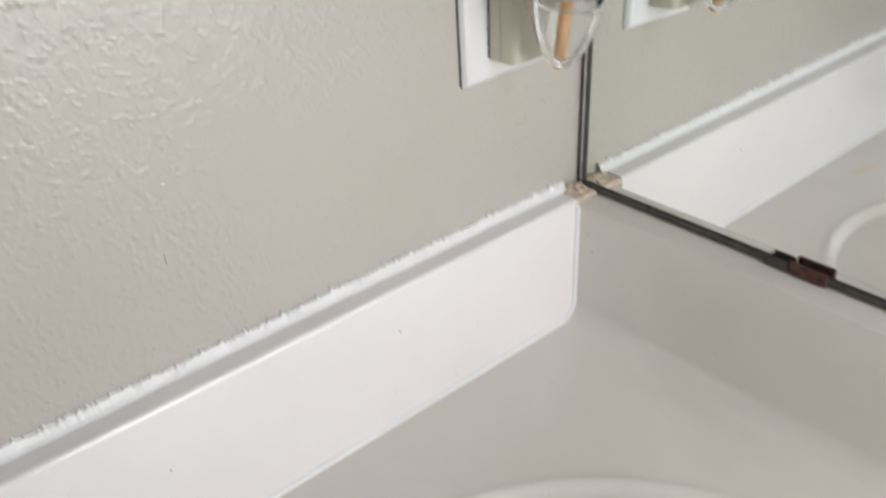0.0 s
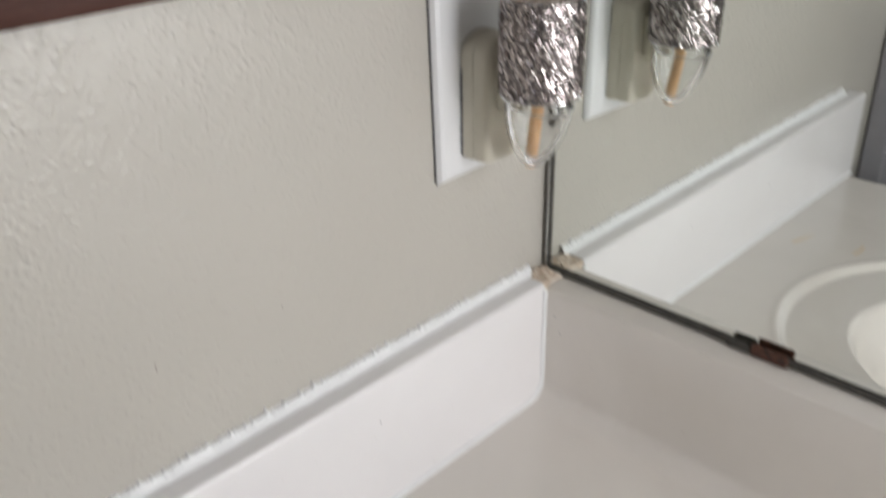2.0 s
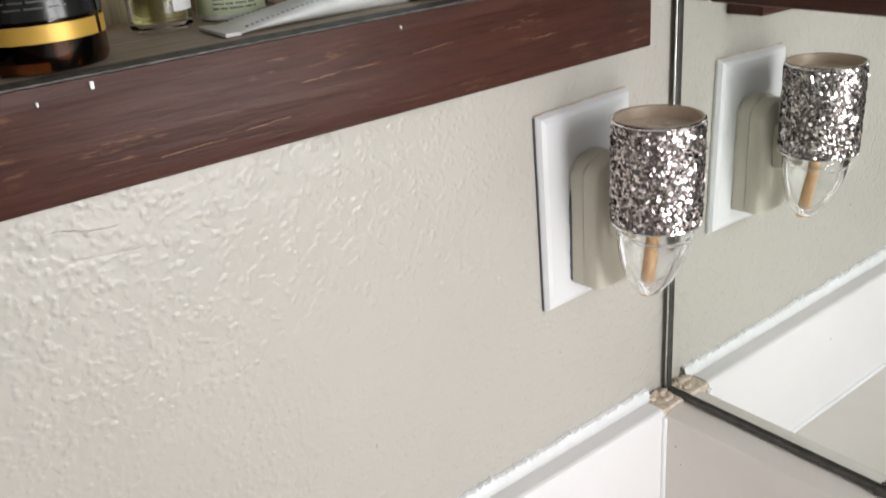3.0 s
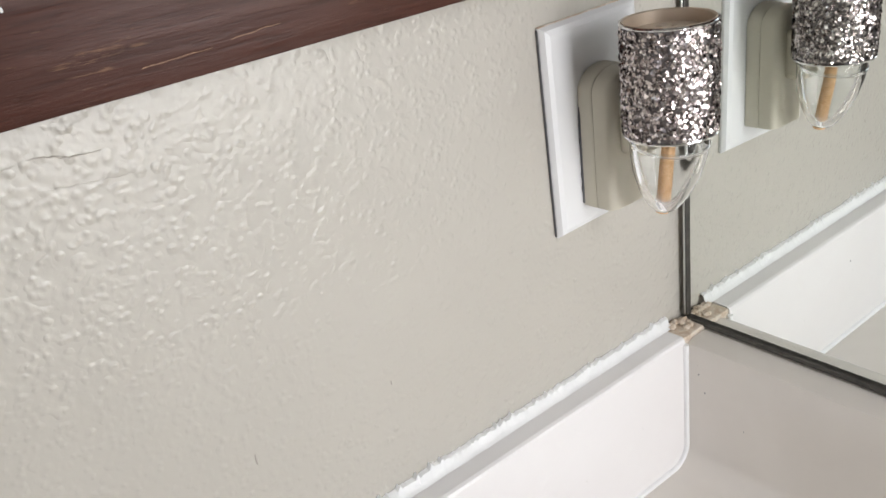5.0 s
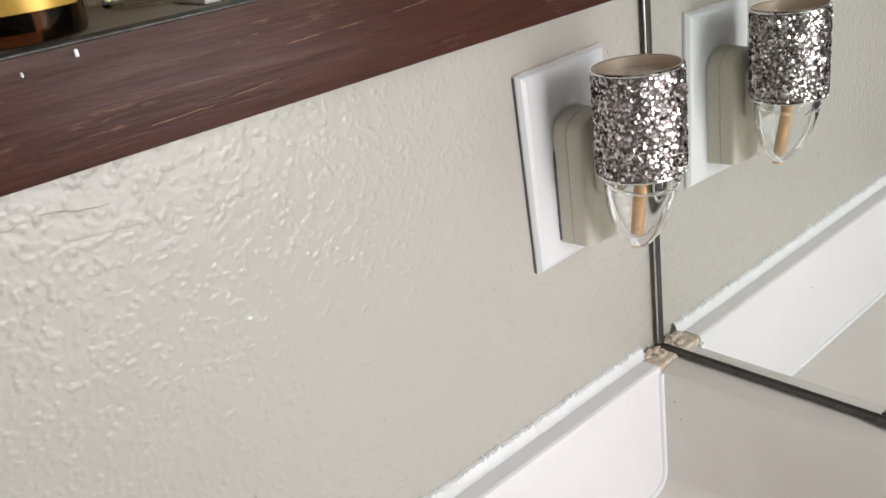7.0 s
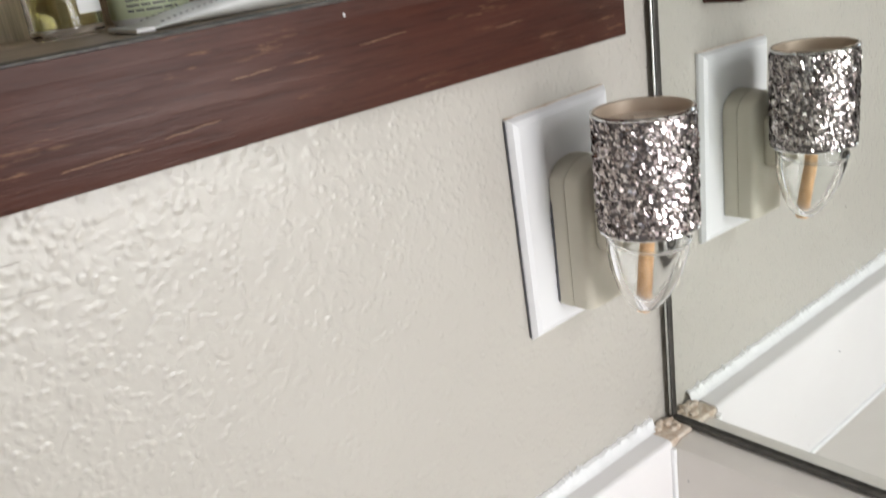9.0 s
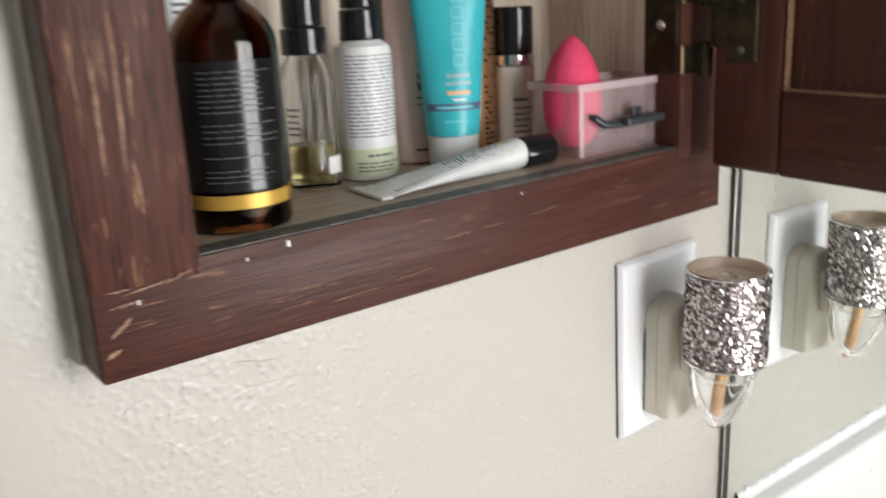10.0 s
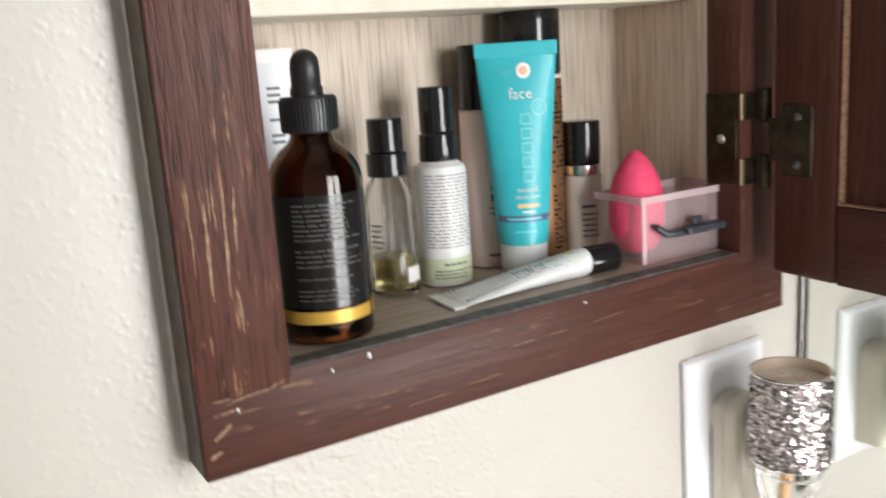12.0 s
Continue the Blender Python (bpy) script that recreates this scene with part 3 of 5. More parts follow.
def make_counter():
    e = tagged(new("vanity_counter"), "beige cultured marble vanity counter with moulded oval basin", "counter")
    e.matrix_world = pose(0, 0, 0)
    xs = list(np.linspace(COUNTER_X0 + 0.008, -0.0372, 310))
    r, x_wall = 0.015, -0.022
    prof = [(x, None) for x in xs]
    for k in range(1, 9):
        a = math.pi / 2 * k / 8
        prof.append((x_wall - r + r * math.sin(a), Z_TOP + r - r * math.cos(a)))
    prof += [(x_wall, Z_TOP + 0.055), (x_wall, Z_SPLASH - 0.013), (x_wall + 0.003, Z_SPLASH - 0.006), (x_wall + 0.008, Z_SPLASH - 0.004), (0.0024, Z_SPLASH - 0.004)]
    pre = [(COUNTER_X0 + 0.004, Z_TOP - 0.036), (COUNTER_X0, Z_TOP - 0.032), (COUNTER_X0, Z_TOP - 0.008), (COUNTER_X0 + 0.003, Z_TOP - 0.002)]
    prof = pre + prof
    ys = list(np.linspace(-0.0195, -0.60, 360)) + list(np.linspace(-0.62, COUNTER_Y1, 12))
    bm = bmesh.new()
    rows = [[bm.verts.new((x, y, counter_height(x, y) if z is None else z)) for x, z in prof] for y in ys]
    for a, b in zip(rows, rows[1:]):
        for i in range(len(prof) - 1):
            bm.faces.new((a[i], b[i], b[i + 1], a[i + 1]))
    bmesh.ops.recalc_face_normals(bm, faces=bm.faces[:])
    top = part("countertop", bm, M_TOP, e, smooth=True)
    top.data.flip_normals() if sum(p.normal.z for p in top.data.polygons) < 0 else None
    part("drain", lathe([(0, 0.772), (0.018, 0.772), (0.021, 0.7705), (0.022, 0.768), (0, 0.768)], 28, at=(RING_C[0], RING_C[1])), M_CHROME, e, "chrome drain", True)
    # rust stains on the flat
    for pts in (((-0.337, -0.049, 0.006), (-0.352, -0.053, 0.0035), (-0.368, -0.057, 0.002)), ((-0.350, -0.103, 0.004), (-0.362, -0.105, 0.0045), (-0.376, -0.104, 0.003))):
        bm = bmesh.new()
        up, dn = [], []
        for k in range(13):
            t = k / 12 * 2
            i = min(1, int(t))
            f = t - i
            x, y, w = [pts[i][c] * (1 - f) + pts[i + 1][c] * f for c in range(3)]
            w *= 0.16 + 0.3 * noise.noise((x * 300, y * 300, 2.0)) ** 2 + 0.18 * math.sin(math.pi * k / 12)
            up.append(bm.verts.new((x, y + w, Z_TOP + 0.0004)))
            dn.append(bm.verts.new((x, y - w, Z_TOP + 0.0004)))
        for i in range(12):
            bm.faces.new((dn[i], dn[i + 1], up[i + 1], up[i]))
        part("rust_stain", bm, M_STAIN, e, "orange-brown rust stain")
    return e


make_counter()
cab = thing("vanity_cabinet", (0, 0, 0), "dark stained wooden vanity cabinet below the counter", "cabinet")
part("body", a_box((COUNTER_X0 + 0.03, COUNTER_Y1 + 0.01, 0.0), (-0.001, -0.001, Z_TOP - 0.14), 0.002), M_VANITY, cab)
part("apron", a_box((COUNTER_X0 + 0.028, COUNTER_Y1 + 0.01, Z_TOP - 0.139), (COUNTER_X0 + 0.045, -0.001, Z_TOP - 0.037), 0.001), M_VANITY, cab)

# side splash, a separate slab bedded in sealant
bm = bmesh.new()
sec = [(-0.0005, Z_TOP + 0.0005), (-0.0190, Z_TOP + 0.0005), (-0.0200, Z_TOP + 0.0016), (-0.0200, Z_SPLASH - 0.0025), (-0.0193, Z_SPLASH - 0.0008), (-0.0176, Z_SPLASH), (-0.0005, Z_SPLASH)]


def splash_end(z):
    """The slab's end is cut to the counter's cove."""
    h = z - Z_TOP
    return -0.0230 if h > 0.015 else -0.0225 - 0.015 + math.sqrt(max(0.0, 0.015 ** 2 - (0.015 - h) ** 2))


SPLASH_X0 = -0.552
zs = [Z_TOP + 0.0005, Z_TOP + 0.0016] + [Z_TOP + 0.0152 * k / 8 for k in range(2, 9)] + [Z_SPLASH - 0.0025, Z_SPLASH - 0.0008, Z_SPLASH]
front = []
for z in zs:
    y = -0.0200 if Z_TOP + 0.001 < z < Z_SPLASH - 0.002 else (-0.0190 if z < Z_TOP + 0.001 else (-0.0193 if z < Z_SPLASH - 0.0004 else -0.0176))
    front.append((y, z))
rows = []
for x in ("a", "b"):
    rows.append([bm.verts.new((SPLASH_X0 if x == "a" else splash_end(z), y, z)) for y, z in front])
back = [bm.verts.new((SPLASH_X0, -0.0005, Z_SPLASH)), bm.verts.new((-0.0235, -0.0005, Z_SPLASH)), bm.verts.new((SPLASH_X0, -0.0005, Z_TOP + 0.0005)), bm.verts.new((-0.0365, -0.0005, Z_TOP + 0.0005))]
for i in range(len(zs) - 1):
    bm.faces.new((rows[0][i], rows[1][i], rows[1][i + 1], rows[0][i + 1]))
bm.faces.new((rows[0][-1], rows[1][-1], back[1], back[0]))
bm.faces.new([*rows[0], back[0], back[2]])
bm.faces.new([*rows[1][::-1], back[3], back[1]][::-1])
bmesh.ops.recalc_face_normals(bm, faces=bm.faces[:])
splash = tagged(part("side_splash", bm, M_SPLASH), "glossy white cultured marble side splash on the counter, lightened as if lit", "backsplash", kind="structure")


def caulk_bead():
    """White sealant run along the wall above the splash, ragged at its upper edge."""
    bm = bmesh.new()
    rows = []
    n = 620
    for k in range(n + 1):
        x = -0.018 - (0.53 - 0.018) * k / n
        j = 0.0008 * noise.noise((x * 60, 0, 3)) + 0.0016 * max(0, noise.noise((x * 210, 4, 1))) + 0.0022 * max(0, noise.noise((x * 430, 9, 1)))
        b = 0.0005 * noise.noise((x * 90, 7, 2))
        top = Z_SPLASH + 0.0047 + 1.9 * j
        rows.append([bm.verts.new(p) for p in ((x, -0.0003, top + 0.0006), (x, -0.0030, top - 0.0002 + 0.4 * j), (x, -0.0044 - b, Z_SPLASH + 0.0022 + b), (x, -0.0060 - b, Z_SPLASH + 0.0008), (x, -0.0072 - b, Z_SPLASH + 0.0002))])
    for a, b in zip(rows, rows[1:]):
        for i in range(4):
            bm.faces.new((a[i], a[i + 1], b[i + 1], b[i]))
    return bm


tagged(part("caulk_bead", caulk_bead(), M_CAULK, smooth=True), "ragged white sealant bead along wall and splash", "sealant", kind="structure")


def joint_bead(pts, r):
    return tube(pts, r, 8)


tagged(part("caulk_joint", joint_bead([(x, -0.0206, Z_TOP + 0.0008) for x in np.linspace(-0.55, -0.040, 60)] + [(-0.0225 - 0.015 + 0.015 * math.sin(a), -0.0206, Z_TOP + 0.0158 - 0.015 * math.cos(a)) for a in np.linspace(0.15, 1.45, 9)] + [(-0.0227, -0.0206, Z_TOP + 0.032), (-0.0227, -0.0206, Z_SPLASH - 0.005)], 0.0019), M_CAULK, smooth=True), "white sealant joint of the side splash", "sealant", kind="structure")


for x, y, z, r in ((-0.0216, -0.0295, 0.9610, 0.0005), (-0.0216, -0.0340, 0.9490, 0.0005), (-0.0216, -0.0620, 0.9330, 0.0004), (-0.180, -0.0199, 0.955, 0.0005), (-0.330, -0.0199, 0.945, 0.0004)):
    part("dust_speck", a_box((x - r, y - r, z - r), (x + r, y + r, z + r * 1.3), r * 0.5), M_INK, splash, "dark speck of dust")


def smear(cx, cz, w, h, seed):
    """A thin dried smear of sealant on the splash's face, with an uneven outline."""
    bm = bmesh.new()
    mid = bm.verts.new((cx, -0.02022, cz))
    rim = []
    for k in range(28):
        a = 2 * math.pi * k / 28
        q = 0.75 + 0.5 * noise.noise((math.cos(a) * 1.4 + seed, math.sin(a) * 1.4, seed * 2.0))
        rim.append(bm.verts.new((cx + w * q * math.cos(a) + 0.5 * h * q * math.sin(a), -0.02006, cz + h * q * math.sin(a))))
    for i in range(28):
        bm.faces.new((mid, rim[i], rim[(i + 1) % 28]))
    return bm


for k, (cx, cz, w, h) in enumerate(((-0.150, 0.951, 0.006, 0.005), (-0.300, 0.905, 0.012, 0.007))):
    part("sealant_smear", smear(cx, cz, w, h, k + 1.5), M_SPLASH, splash, "faint dried sealant smear")
tagged(part("corner_fill", a_box((-0.0246, -0.0190, Z_TOP + 0.03), (-0.0006, -0.0006, Z_SPLASH - 0.0012), 0.0008), M_GRIME), "tan sealant filling the splash corner", "sealant", kind="structure")


def grime_lumps():
    """Brown crumbling sealant in the corner under the mirror."""
    rnd, bm = random.Random(4), bmesh.new()
    for _ in range(30):
        c = Vector((-0.004 - 0.014 * rnd.random(), -0.003 - 0.010 * rnd.random(), Z_SPLASH + 0.0005 - 0.004 * rnd.random()))
        b = bmesh.new()
        bmesh.ops.create_icosphere(b, subdivisions=1, radius=0.0011 + 0.0017 * rnd.random())
        for v in b.verts:
            v.co = c + Vector((v.co.x * 1.3, v.co.y, v.co.z * 0.7)) * (0.75 + 0.5 * rnd.random())
        join(bm, b)
    return bm


tagged(part("corner_grime", grime_lumps(), M_GRIME), "crumbling tan sealant and grime in the corner", "sealant", kind="stuff")

# ---- mirror ----
MIR_Z0, MIR_Z1, MIR_Y0, MIR_Y1 = 0.985, 1.98, -0.007, -0.842
mir = thing("mirror", (0, 0, MIR_Z0), "frameless wall mirror with a blackened lower edge", "mirror")
part("mirror_glass", a_box((0.0008, MIR_Y1, 0.0010), (0.0022, MIR_Y0 + 0.001, MIR_Z1 - MIR_Z0)), M_MIRROR, mir)
part("bottom_edge", a_box((-0.0022, MIR_Y1, -0.0026), (0.0022, MIR_Y0 + 0.004, 0.0004), 0.0006), M_EDGE, mir, "blackened lower mirror edge")
part("side_edge", a_box((-0.0014, MIR_Y0 + 0.0012, 0.0012), (0.0022, MIR_Y0 + 0.0040, MIR_Z1 - MIR_Z0), 0.0005), M_EDGE, mir, "dark side edge")
part("side_trim", a_box((-0.0024, MIR_Y0 + 0.0020, 0.002), (-0.0015, MIR_Y0 + 0.0031, MIR_Z1 - MIR_Z0), 0.0003), M_CHANNEL, mir, "bright line along the edge")
clip = thing("mirror_clip", (-0.0023, -0.176, MIR_Z0), "small rusted steel clip holding the mirror", "mirror clip")
bm = a_box((-0.0028, -0.0115, -0.0030), (0.0, 0.0115, 0.0050), 0.0009)
part("plate", bm, M_RUST, clip)
part("foot", a_box((-0.0022, 0.0118, -0.0026), (0.0, 0.028, 0.0010), 0.0009), M_EDGE, clip)
part("flake", a_box((-0.0024, 0.0125, 0.0006), (-0.0003, 0.0265, 0.0030), 0.0010), M_EDGE, clip)

# ---- tap ----
tap = thing("faucet", (-0.1425, -0.3160, -0.009), "chrome faucet with a round flat knob", "faucet")
part("base", lathe([(0, Z_TOP - 0.004), (0.026, Z_TOP - 0.004), (0.026, Z_TOP + 0.004), (0.021, Z_TOP + 0.009), (0, Z_TOP + 0.009)], 40), M_CHROME, tap, "", True)
part("stem", lathe([(0, Z_TOP + 0.008), (0.015, Z_TOP + 0.008), (0.0135, Z_TOP + 0.046), (0, Z_TOP + 0.046)], 32), M_CHROME, tap, "", True)
part("spout", tube([(-0.008, 0, Z_TOP + 0.022), (-0.035, -0.012, Z_TOP + 0.030), (-0.062, -0.024, Z_TOP + 0.030), (-0.082, -0.034, Z_TOP + 0.020)], [0.011, 0.0105, 0.010, 0.0095], 16), M_CHROME, tap, "", True)
knob = part("knob", lathe([(0, Z_TOP + 0.046), (0.0215, Z_TOP + 0.046), (0.0226, Z_TOP + 0.048), (0.0226, Z_TOP + 0.060), (0.0216, Z_TOP + 0.0618), (0.0205, Z_TOP + 0.0622), (0, Z_TOP + 0.0622)], 56), M_SATIN, tap, "", True)
for dy in (-0.0035, 0.0035):
    part("groove", a_box((-0.0175, dy - 0.0008, Z_TOP + 0.0618), (0.0175, dy + 0.0008, Z_TOP + 0.0627), 0.0003), M_EDGE, knob, "dark groove").matrix_basis = pose(0, 0, 0, 0, 0, -44)

# ---- wall plate and plug-in air freshener ----
plate = thing("wall_plate", (-0.0745, 0.0, 1.1394), "white plastic outlet cover plate on the wall", "wall plate")
plate.matrix_world = pose(-0.0745, 0.0, 1.1394, 0, -1.4, 0)
bm = bmesh.new()
sec = []
for inset, y in ((0.0, -0.0004), (0.0, -0.0022), (0.0016, -0.0046), (0.0042, -0.0056)):
    w, h = 0.0352 - inset, 0.0566 - inset
    sec.append([(-w, y, -h), (w, y, -h), (w, y, h), (-w, y, h)])
part("cover", loft(sec), M_PLATE, plate)
# the plate's edge shadow, drawn as thin coloured strips along two rims
for k, (x0, x1, z0, z1) in enumerate(((-0.0357, -0.0350, -0.056, 0.0560), (-0.0352, 0.0352, 0.0564, 0.0571))):
    part("rim_shade", a_box((x0, -0.0015, z0), (x1, -0.0002, z1), 0.0003), M_GRIME if k else M_INK, plate, "line of edge shadow at the rim")

fresh = thing("air_freshener", (-0.074, -0.006, 1.0966), "plug-in air freshener with silver glitter cup and glass bulb", "air freshener")


def body_section(w, h, y, n=14):
    """An upright body outline with an arched top, from the lower left round."""
    pts = [(-w, y, 0.0), (w, y, 0.0)]
    for k in range(n + 1):
        a = math.pi * k / n
        pts.append((w * math.cos(a), y, h - w * 0.72 + w * 0.72 * math.sin(a)))
    return pts


part("plug_body", loft([body_section(0.0166, 0.0740, 0.0), body_section(0.0166, 0.0740, -0.0080), body_section(0.0161, 0.0735, -0.0088)]), M_BODY, fresh, "cream plastic plug body", True)
part("front_shell", loft([body_section(0.0161, 0.0735, -0.0092), body_section(0.0160, 0.0733, -0.0165), body_section(0.0148, 0.0722, -0.0186), body_section(0.0115, 0.0690, -0.0200)]), M_BODY, fresh, "cream plastic front shell", True)


def dirt_seam():
    """A ragged dark line of dirt where the plug body meets the plate."""
    bm = bmesh.new()
    rows = []
    for k in range(61):
        z = 0.001 + 0.062 * k / 60
        w = 0.00055 + 0.0008 * max(0.0, noise.noise((z * 260, 2.0, 5.0))) + 0.0007 * max(0.0, noise.noise((z * 90, 8.0, 1.0)))
        inset = 0.0 if z < 0.050 else 0.09 * (z - 0.050) / 0.013 * 0.02
        rows.append([bm.verts.new(p) for p in ((-0.0163 + inset, 0.0002, z), (-0.0166 - w + inset, 0.0002, z), (-0.0166 - w + inset, -0.0006, z), (-0.0163 + inset, -0.0009, z))])
    for a, b in zip(rows, rows[1:]):
        for i in range(3):
            bm.faces.new((a[i], b[i], b[i + 1], a[i + 1]))
    return bm


part("dirt_seam", dirt_seam(), M_INK, fresh, "ragged dark dirt along the body")
CUP, CUP_Z0, CUP_Z1 = (-0.0013, -0.0458), 0.0443, 0.0997
part("bracket", a_box((-0.0095, -0.034, 0.030), (0.0075, -0.0195, 0.060), 0.003), M_BODY, fresh)
part("cup", lathe([(0.0085, CUP_Z0), (0.0220, CUP_Z0), (0.0223, CUP_Z0 + 0.0006), (0.0223, CUP_Z1 - 0.0006), (0.0218, CUP_Z1), (0.0210, CUP_Z1 - 0.0006), (0.0208, CUP_Z1 - 0.0068), (0, CUP_Z1 - 0.0078)], 64, at=CUP), M_CUP, fresh, "bronze-silver cup", True)
for z in (CUP_Z0 + 0.0007, CUP_Z1 - 0.0010):
    ring = [(CUP[0] + 0.0226 * math.cos(2 * math.pi * k / 72), CUP[1] + 0.0226 * math.sin(2 * math.pi * k / 72), z) for k in range(73)]
    part("rim", tube(ring, 0.0008, 8), M_CHROME, fresh, "bright metal rim", True)
part("cup_floor", lathe([(0, CUP_Z1 - 0.0065), (0.0050, CUP_Z1 - 0.0065), (0.0052, CUP_Z1 - 0.0053), (0.0090, CUP_Z1 - 0.0050), (0.0100, CUP_Z1 - 0.0060), (0.0207, CUP_Z1 - 0.0063)], 48, at=CUP), M_CUP_IN, fresh, "tan inner lid", True)
for k in range(6):
    a = 2 * math.pi * k / 6 + 0.3
    part("vent_hole", lathe([(0, CUP_Z1 - 0.0047), (0.0015, CUP_Z1 - 0.0047), (0.0015, CUP_Z1 - 0.0058), (0, CUP_Z1 - 0.0058)], 12, at=(CUP[0] + 0.0070 * math.cos(a), CUP[1] + 0.0070 * math.sin(a))), M_CUP, fresh)


def flakes():
    """Overlapping glitter flakes, each tilted a little its own way."""
    rnd, bm = random.Random(11), bmesh.new()
    for _ in range(5600):
        a, z = 2 * math.pi * rnd.random(), CUP_Z0 + 0.0017 + (CUP_Z1 - CUP_Z0 - 0.0038) * rnd.random()
        c = Vector((CUP[0] + (0.0227 + 0.0006 * rnd.random()) * math.cos(a), CUP[1] + (0.0227 + 0.0006 * rnd.random()) * math.sin(a), z))
        n = (Vector((math.cos(a), math.sin(a), 0)) + Vector((rnd.gauss(0, 0.30), rnd.gauss(0, 0.30), rnd.gauss(0, 0.30)))).normalized()
        u = n.cross(Vector((0, 0, 1))).normalized()
        w = n.cross(u)
        s, t = rnd.uniform(0.0006, 0.0014), rnd.random() * 3.1
        m = rnd.choice((3, 4, 4, 5))
        bm.faces.new([bm.verts.new(c + s * (math.cos(t + 2 * math.pi * k / m) * u + math.sin(t + 2 * math.pi * k / m) * w)) for k in range(m)])
    return bm


part("sleeve", lathe([(0.0224, CUP_Z0 + 0.0010), (0.0225, CUP_Z0 + 0.0012), (0.0225, CUP_Z1 - 0.0014), (0.0224, CUP_Z1 - 0.0012)], 64, at=CUP), M_UNDER, fresh, "dark silver sleeve", True)
fl = part("glitter", flakes(), M_GLITTER, fresh, "coarse silver glitter")
fl["kind"] = "stuff"
# glass bulb: outer and inner skins, hanging a little askew below the cup
bulb = [(0.0090, 0.0022), (0.0188, 0.0008), (0.0194, -0.0030), (0.0192, -0.0100), (0.0172, -0.0210), (0.0132, -0.0320), (0.0086, -0.0395), (0.0056, -0.0425), (0.0040, -0.0432)]
inner = [(0.0040, -0.0417), (0.0050, -0.0411), (0.0080, -0.0385), (0.0120, -0.0308), (0.0160, -0.0202), (0.0180, -0.0098), (0.0182, -0.0034), (0.0174, -0.0006), (0.0084, 0.0008)]
hang = pose(CUP[0], CUP[1], CUP_Z0, 7, 0, 0)
part("glass_bulb", lathe(bulb + inner + bulb[:1], 48), M_GLASS, fresh, "clear glass bulb, nearly empty", True).matrix_basis = hang
part("bulb_collar", lathe([(0.0196, -0.0038), (0.0199, -0.0042), (0.0198, -0.0058), (0.0195, -0.0062), (0.0193, -0.0050), (0.0196, -0.0038)], 48), M_CLOUD, fresh, "frosted ridge round the bulb", True).matrix_basis = hang
part("wick", tube([(0.0004, 0.0006, -0.0446), (0.0002, 0.0004, -0.0300), (-0.0006, 0.0, -0.0150), (0.0006, 0.0, 0.0015)], [0.0036, 0.0036, 0.0035, 0.0034], 18), M_WICK, fresh, "orange-tan wick", True).matrix_basis = hang

# ---- recessed medicine cabinet ----
DOOR_AT, DOOR_TURN = (-0.0790, -0.0395, 1.2520), -4.0
med = thing("medicine_cabinet", (0, 0, 0), "dark stained wooden medicine cabinet with worn frame, door open", "cabinet")
# the cabinet hangs slightly out of true
CAB_LEAN, CAB_MID = 0.42, (-0.228, 1.2219)
med.matrix_world = pose(CAB_MID[0], 0, CAB_MID[1]) @ pose(0, 0, 0, 0, -CAB_LEAN, 0) @ pose(-CAB_MID[0], 0, -CAB_MID[1])


def frame_piece(name, lo, hi, material, label=""):
    return part(name, a_box(lo, hi, 0.0008 if name == "rail" else 0.0006, 2), material, med, label, True)


FY = -0.025
frame_piece("stile", (CAB_X0, FY, OPEN_Z0 - 0.0065), (OPEN_X0, -0.0004, CAB_Z1 - 0.030), M_STILE, "worn stile with bare wood scratches")
part("stile_edge", a_box((CAB_X0 - 0.0007, FY + 0.0022, CAB_Z0 + 0.002), (CAB_X0 + 0.0004, -0.0006, CAB_Z1 - 0.032), 0.0002), M_RAW, med, "bare grey-tan outer edge")
frame_piece("stile", (OPEN_X1, FY, OPEN_Z0 - 0.0065), (CAB_X1, -0.0004, CAB_Z1 - 0.030), M_STILE_R)
lower = frame_piece("rail", (CAB_X0, FY + 0.0001, CAB_Z0), (CAB_X1, -0.0005, OPEN_Z0 - 0.0062), M_RAIL, "scuffed lower rail")
part("rail_lip", a_box((OPEN_X0 - 0.0008, FY + 0.0001, OPEN_Z0 - 0.0068), (OPEN_X1 + 0.0008, -0.0006, OPEN_Z0 - 0.0006)), M_RAIL, lower)
frame_piece("rail", (CAB_X0, FY + 0.0001, CAB_Z1 - 0.0302), (CAB_X1, -0.0005, CAB_Z1), M_RAIL)
T = 0.006
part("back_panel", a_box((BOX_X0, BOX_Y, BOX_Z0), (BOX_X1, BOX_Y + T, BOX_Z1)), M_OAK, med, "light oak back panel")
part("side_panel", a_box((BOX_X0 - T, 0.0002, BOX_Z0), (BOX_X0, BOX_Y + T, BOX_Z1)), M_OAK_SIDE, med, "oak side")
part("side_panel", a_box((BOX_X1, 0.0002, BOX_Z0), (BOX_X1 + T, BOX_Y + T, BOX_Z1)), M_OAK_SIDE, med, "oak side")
part("bottom_panel", a_box((BOX_X0, 0.0002, BOX_Z0), (BOX_X1, BOX_Y - 0.0002, OPEN_Z0)), M_OAK_FLOOR, med, "darker oak cabinet floor")
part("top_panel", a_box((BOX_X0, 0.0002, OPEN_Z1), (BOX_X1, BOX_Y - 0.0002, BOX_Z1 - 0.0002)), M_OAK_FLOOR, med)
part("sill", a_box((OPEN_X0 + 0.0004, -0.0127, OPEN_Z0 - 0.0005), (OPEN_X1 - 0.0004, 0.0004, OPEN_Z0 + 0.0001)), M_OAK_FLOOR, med)
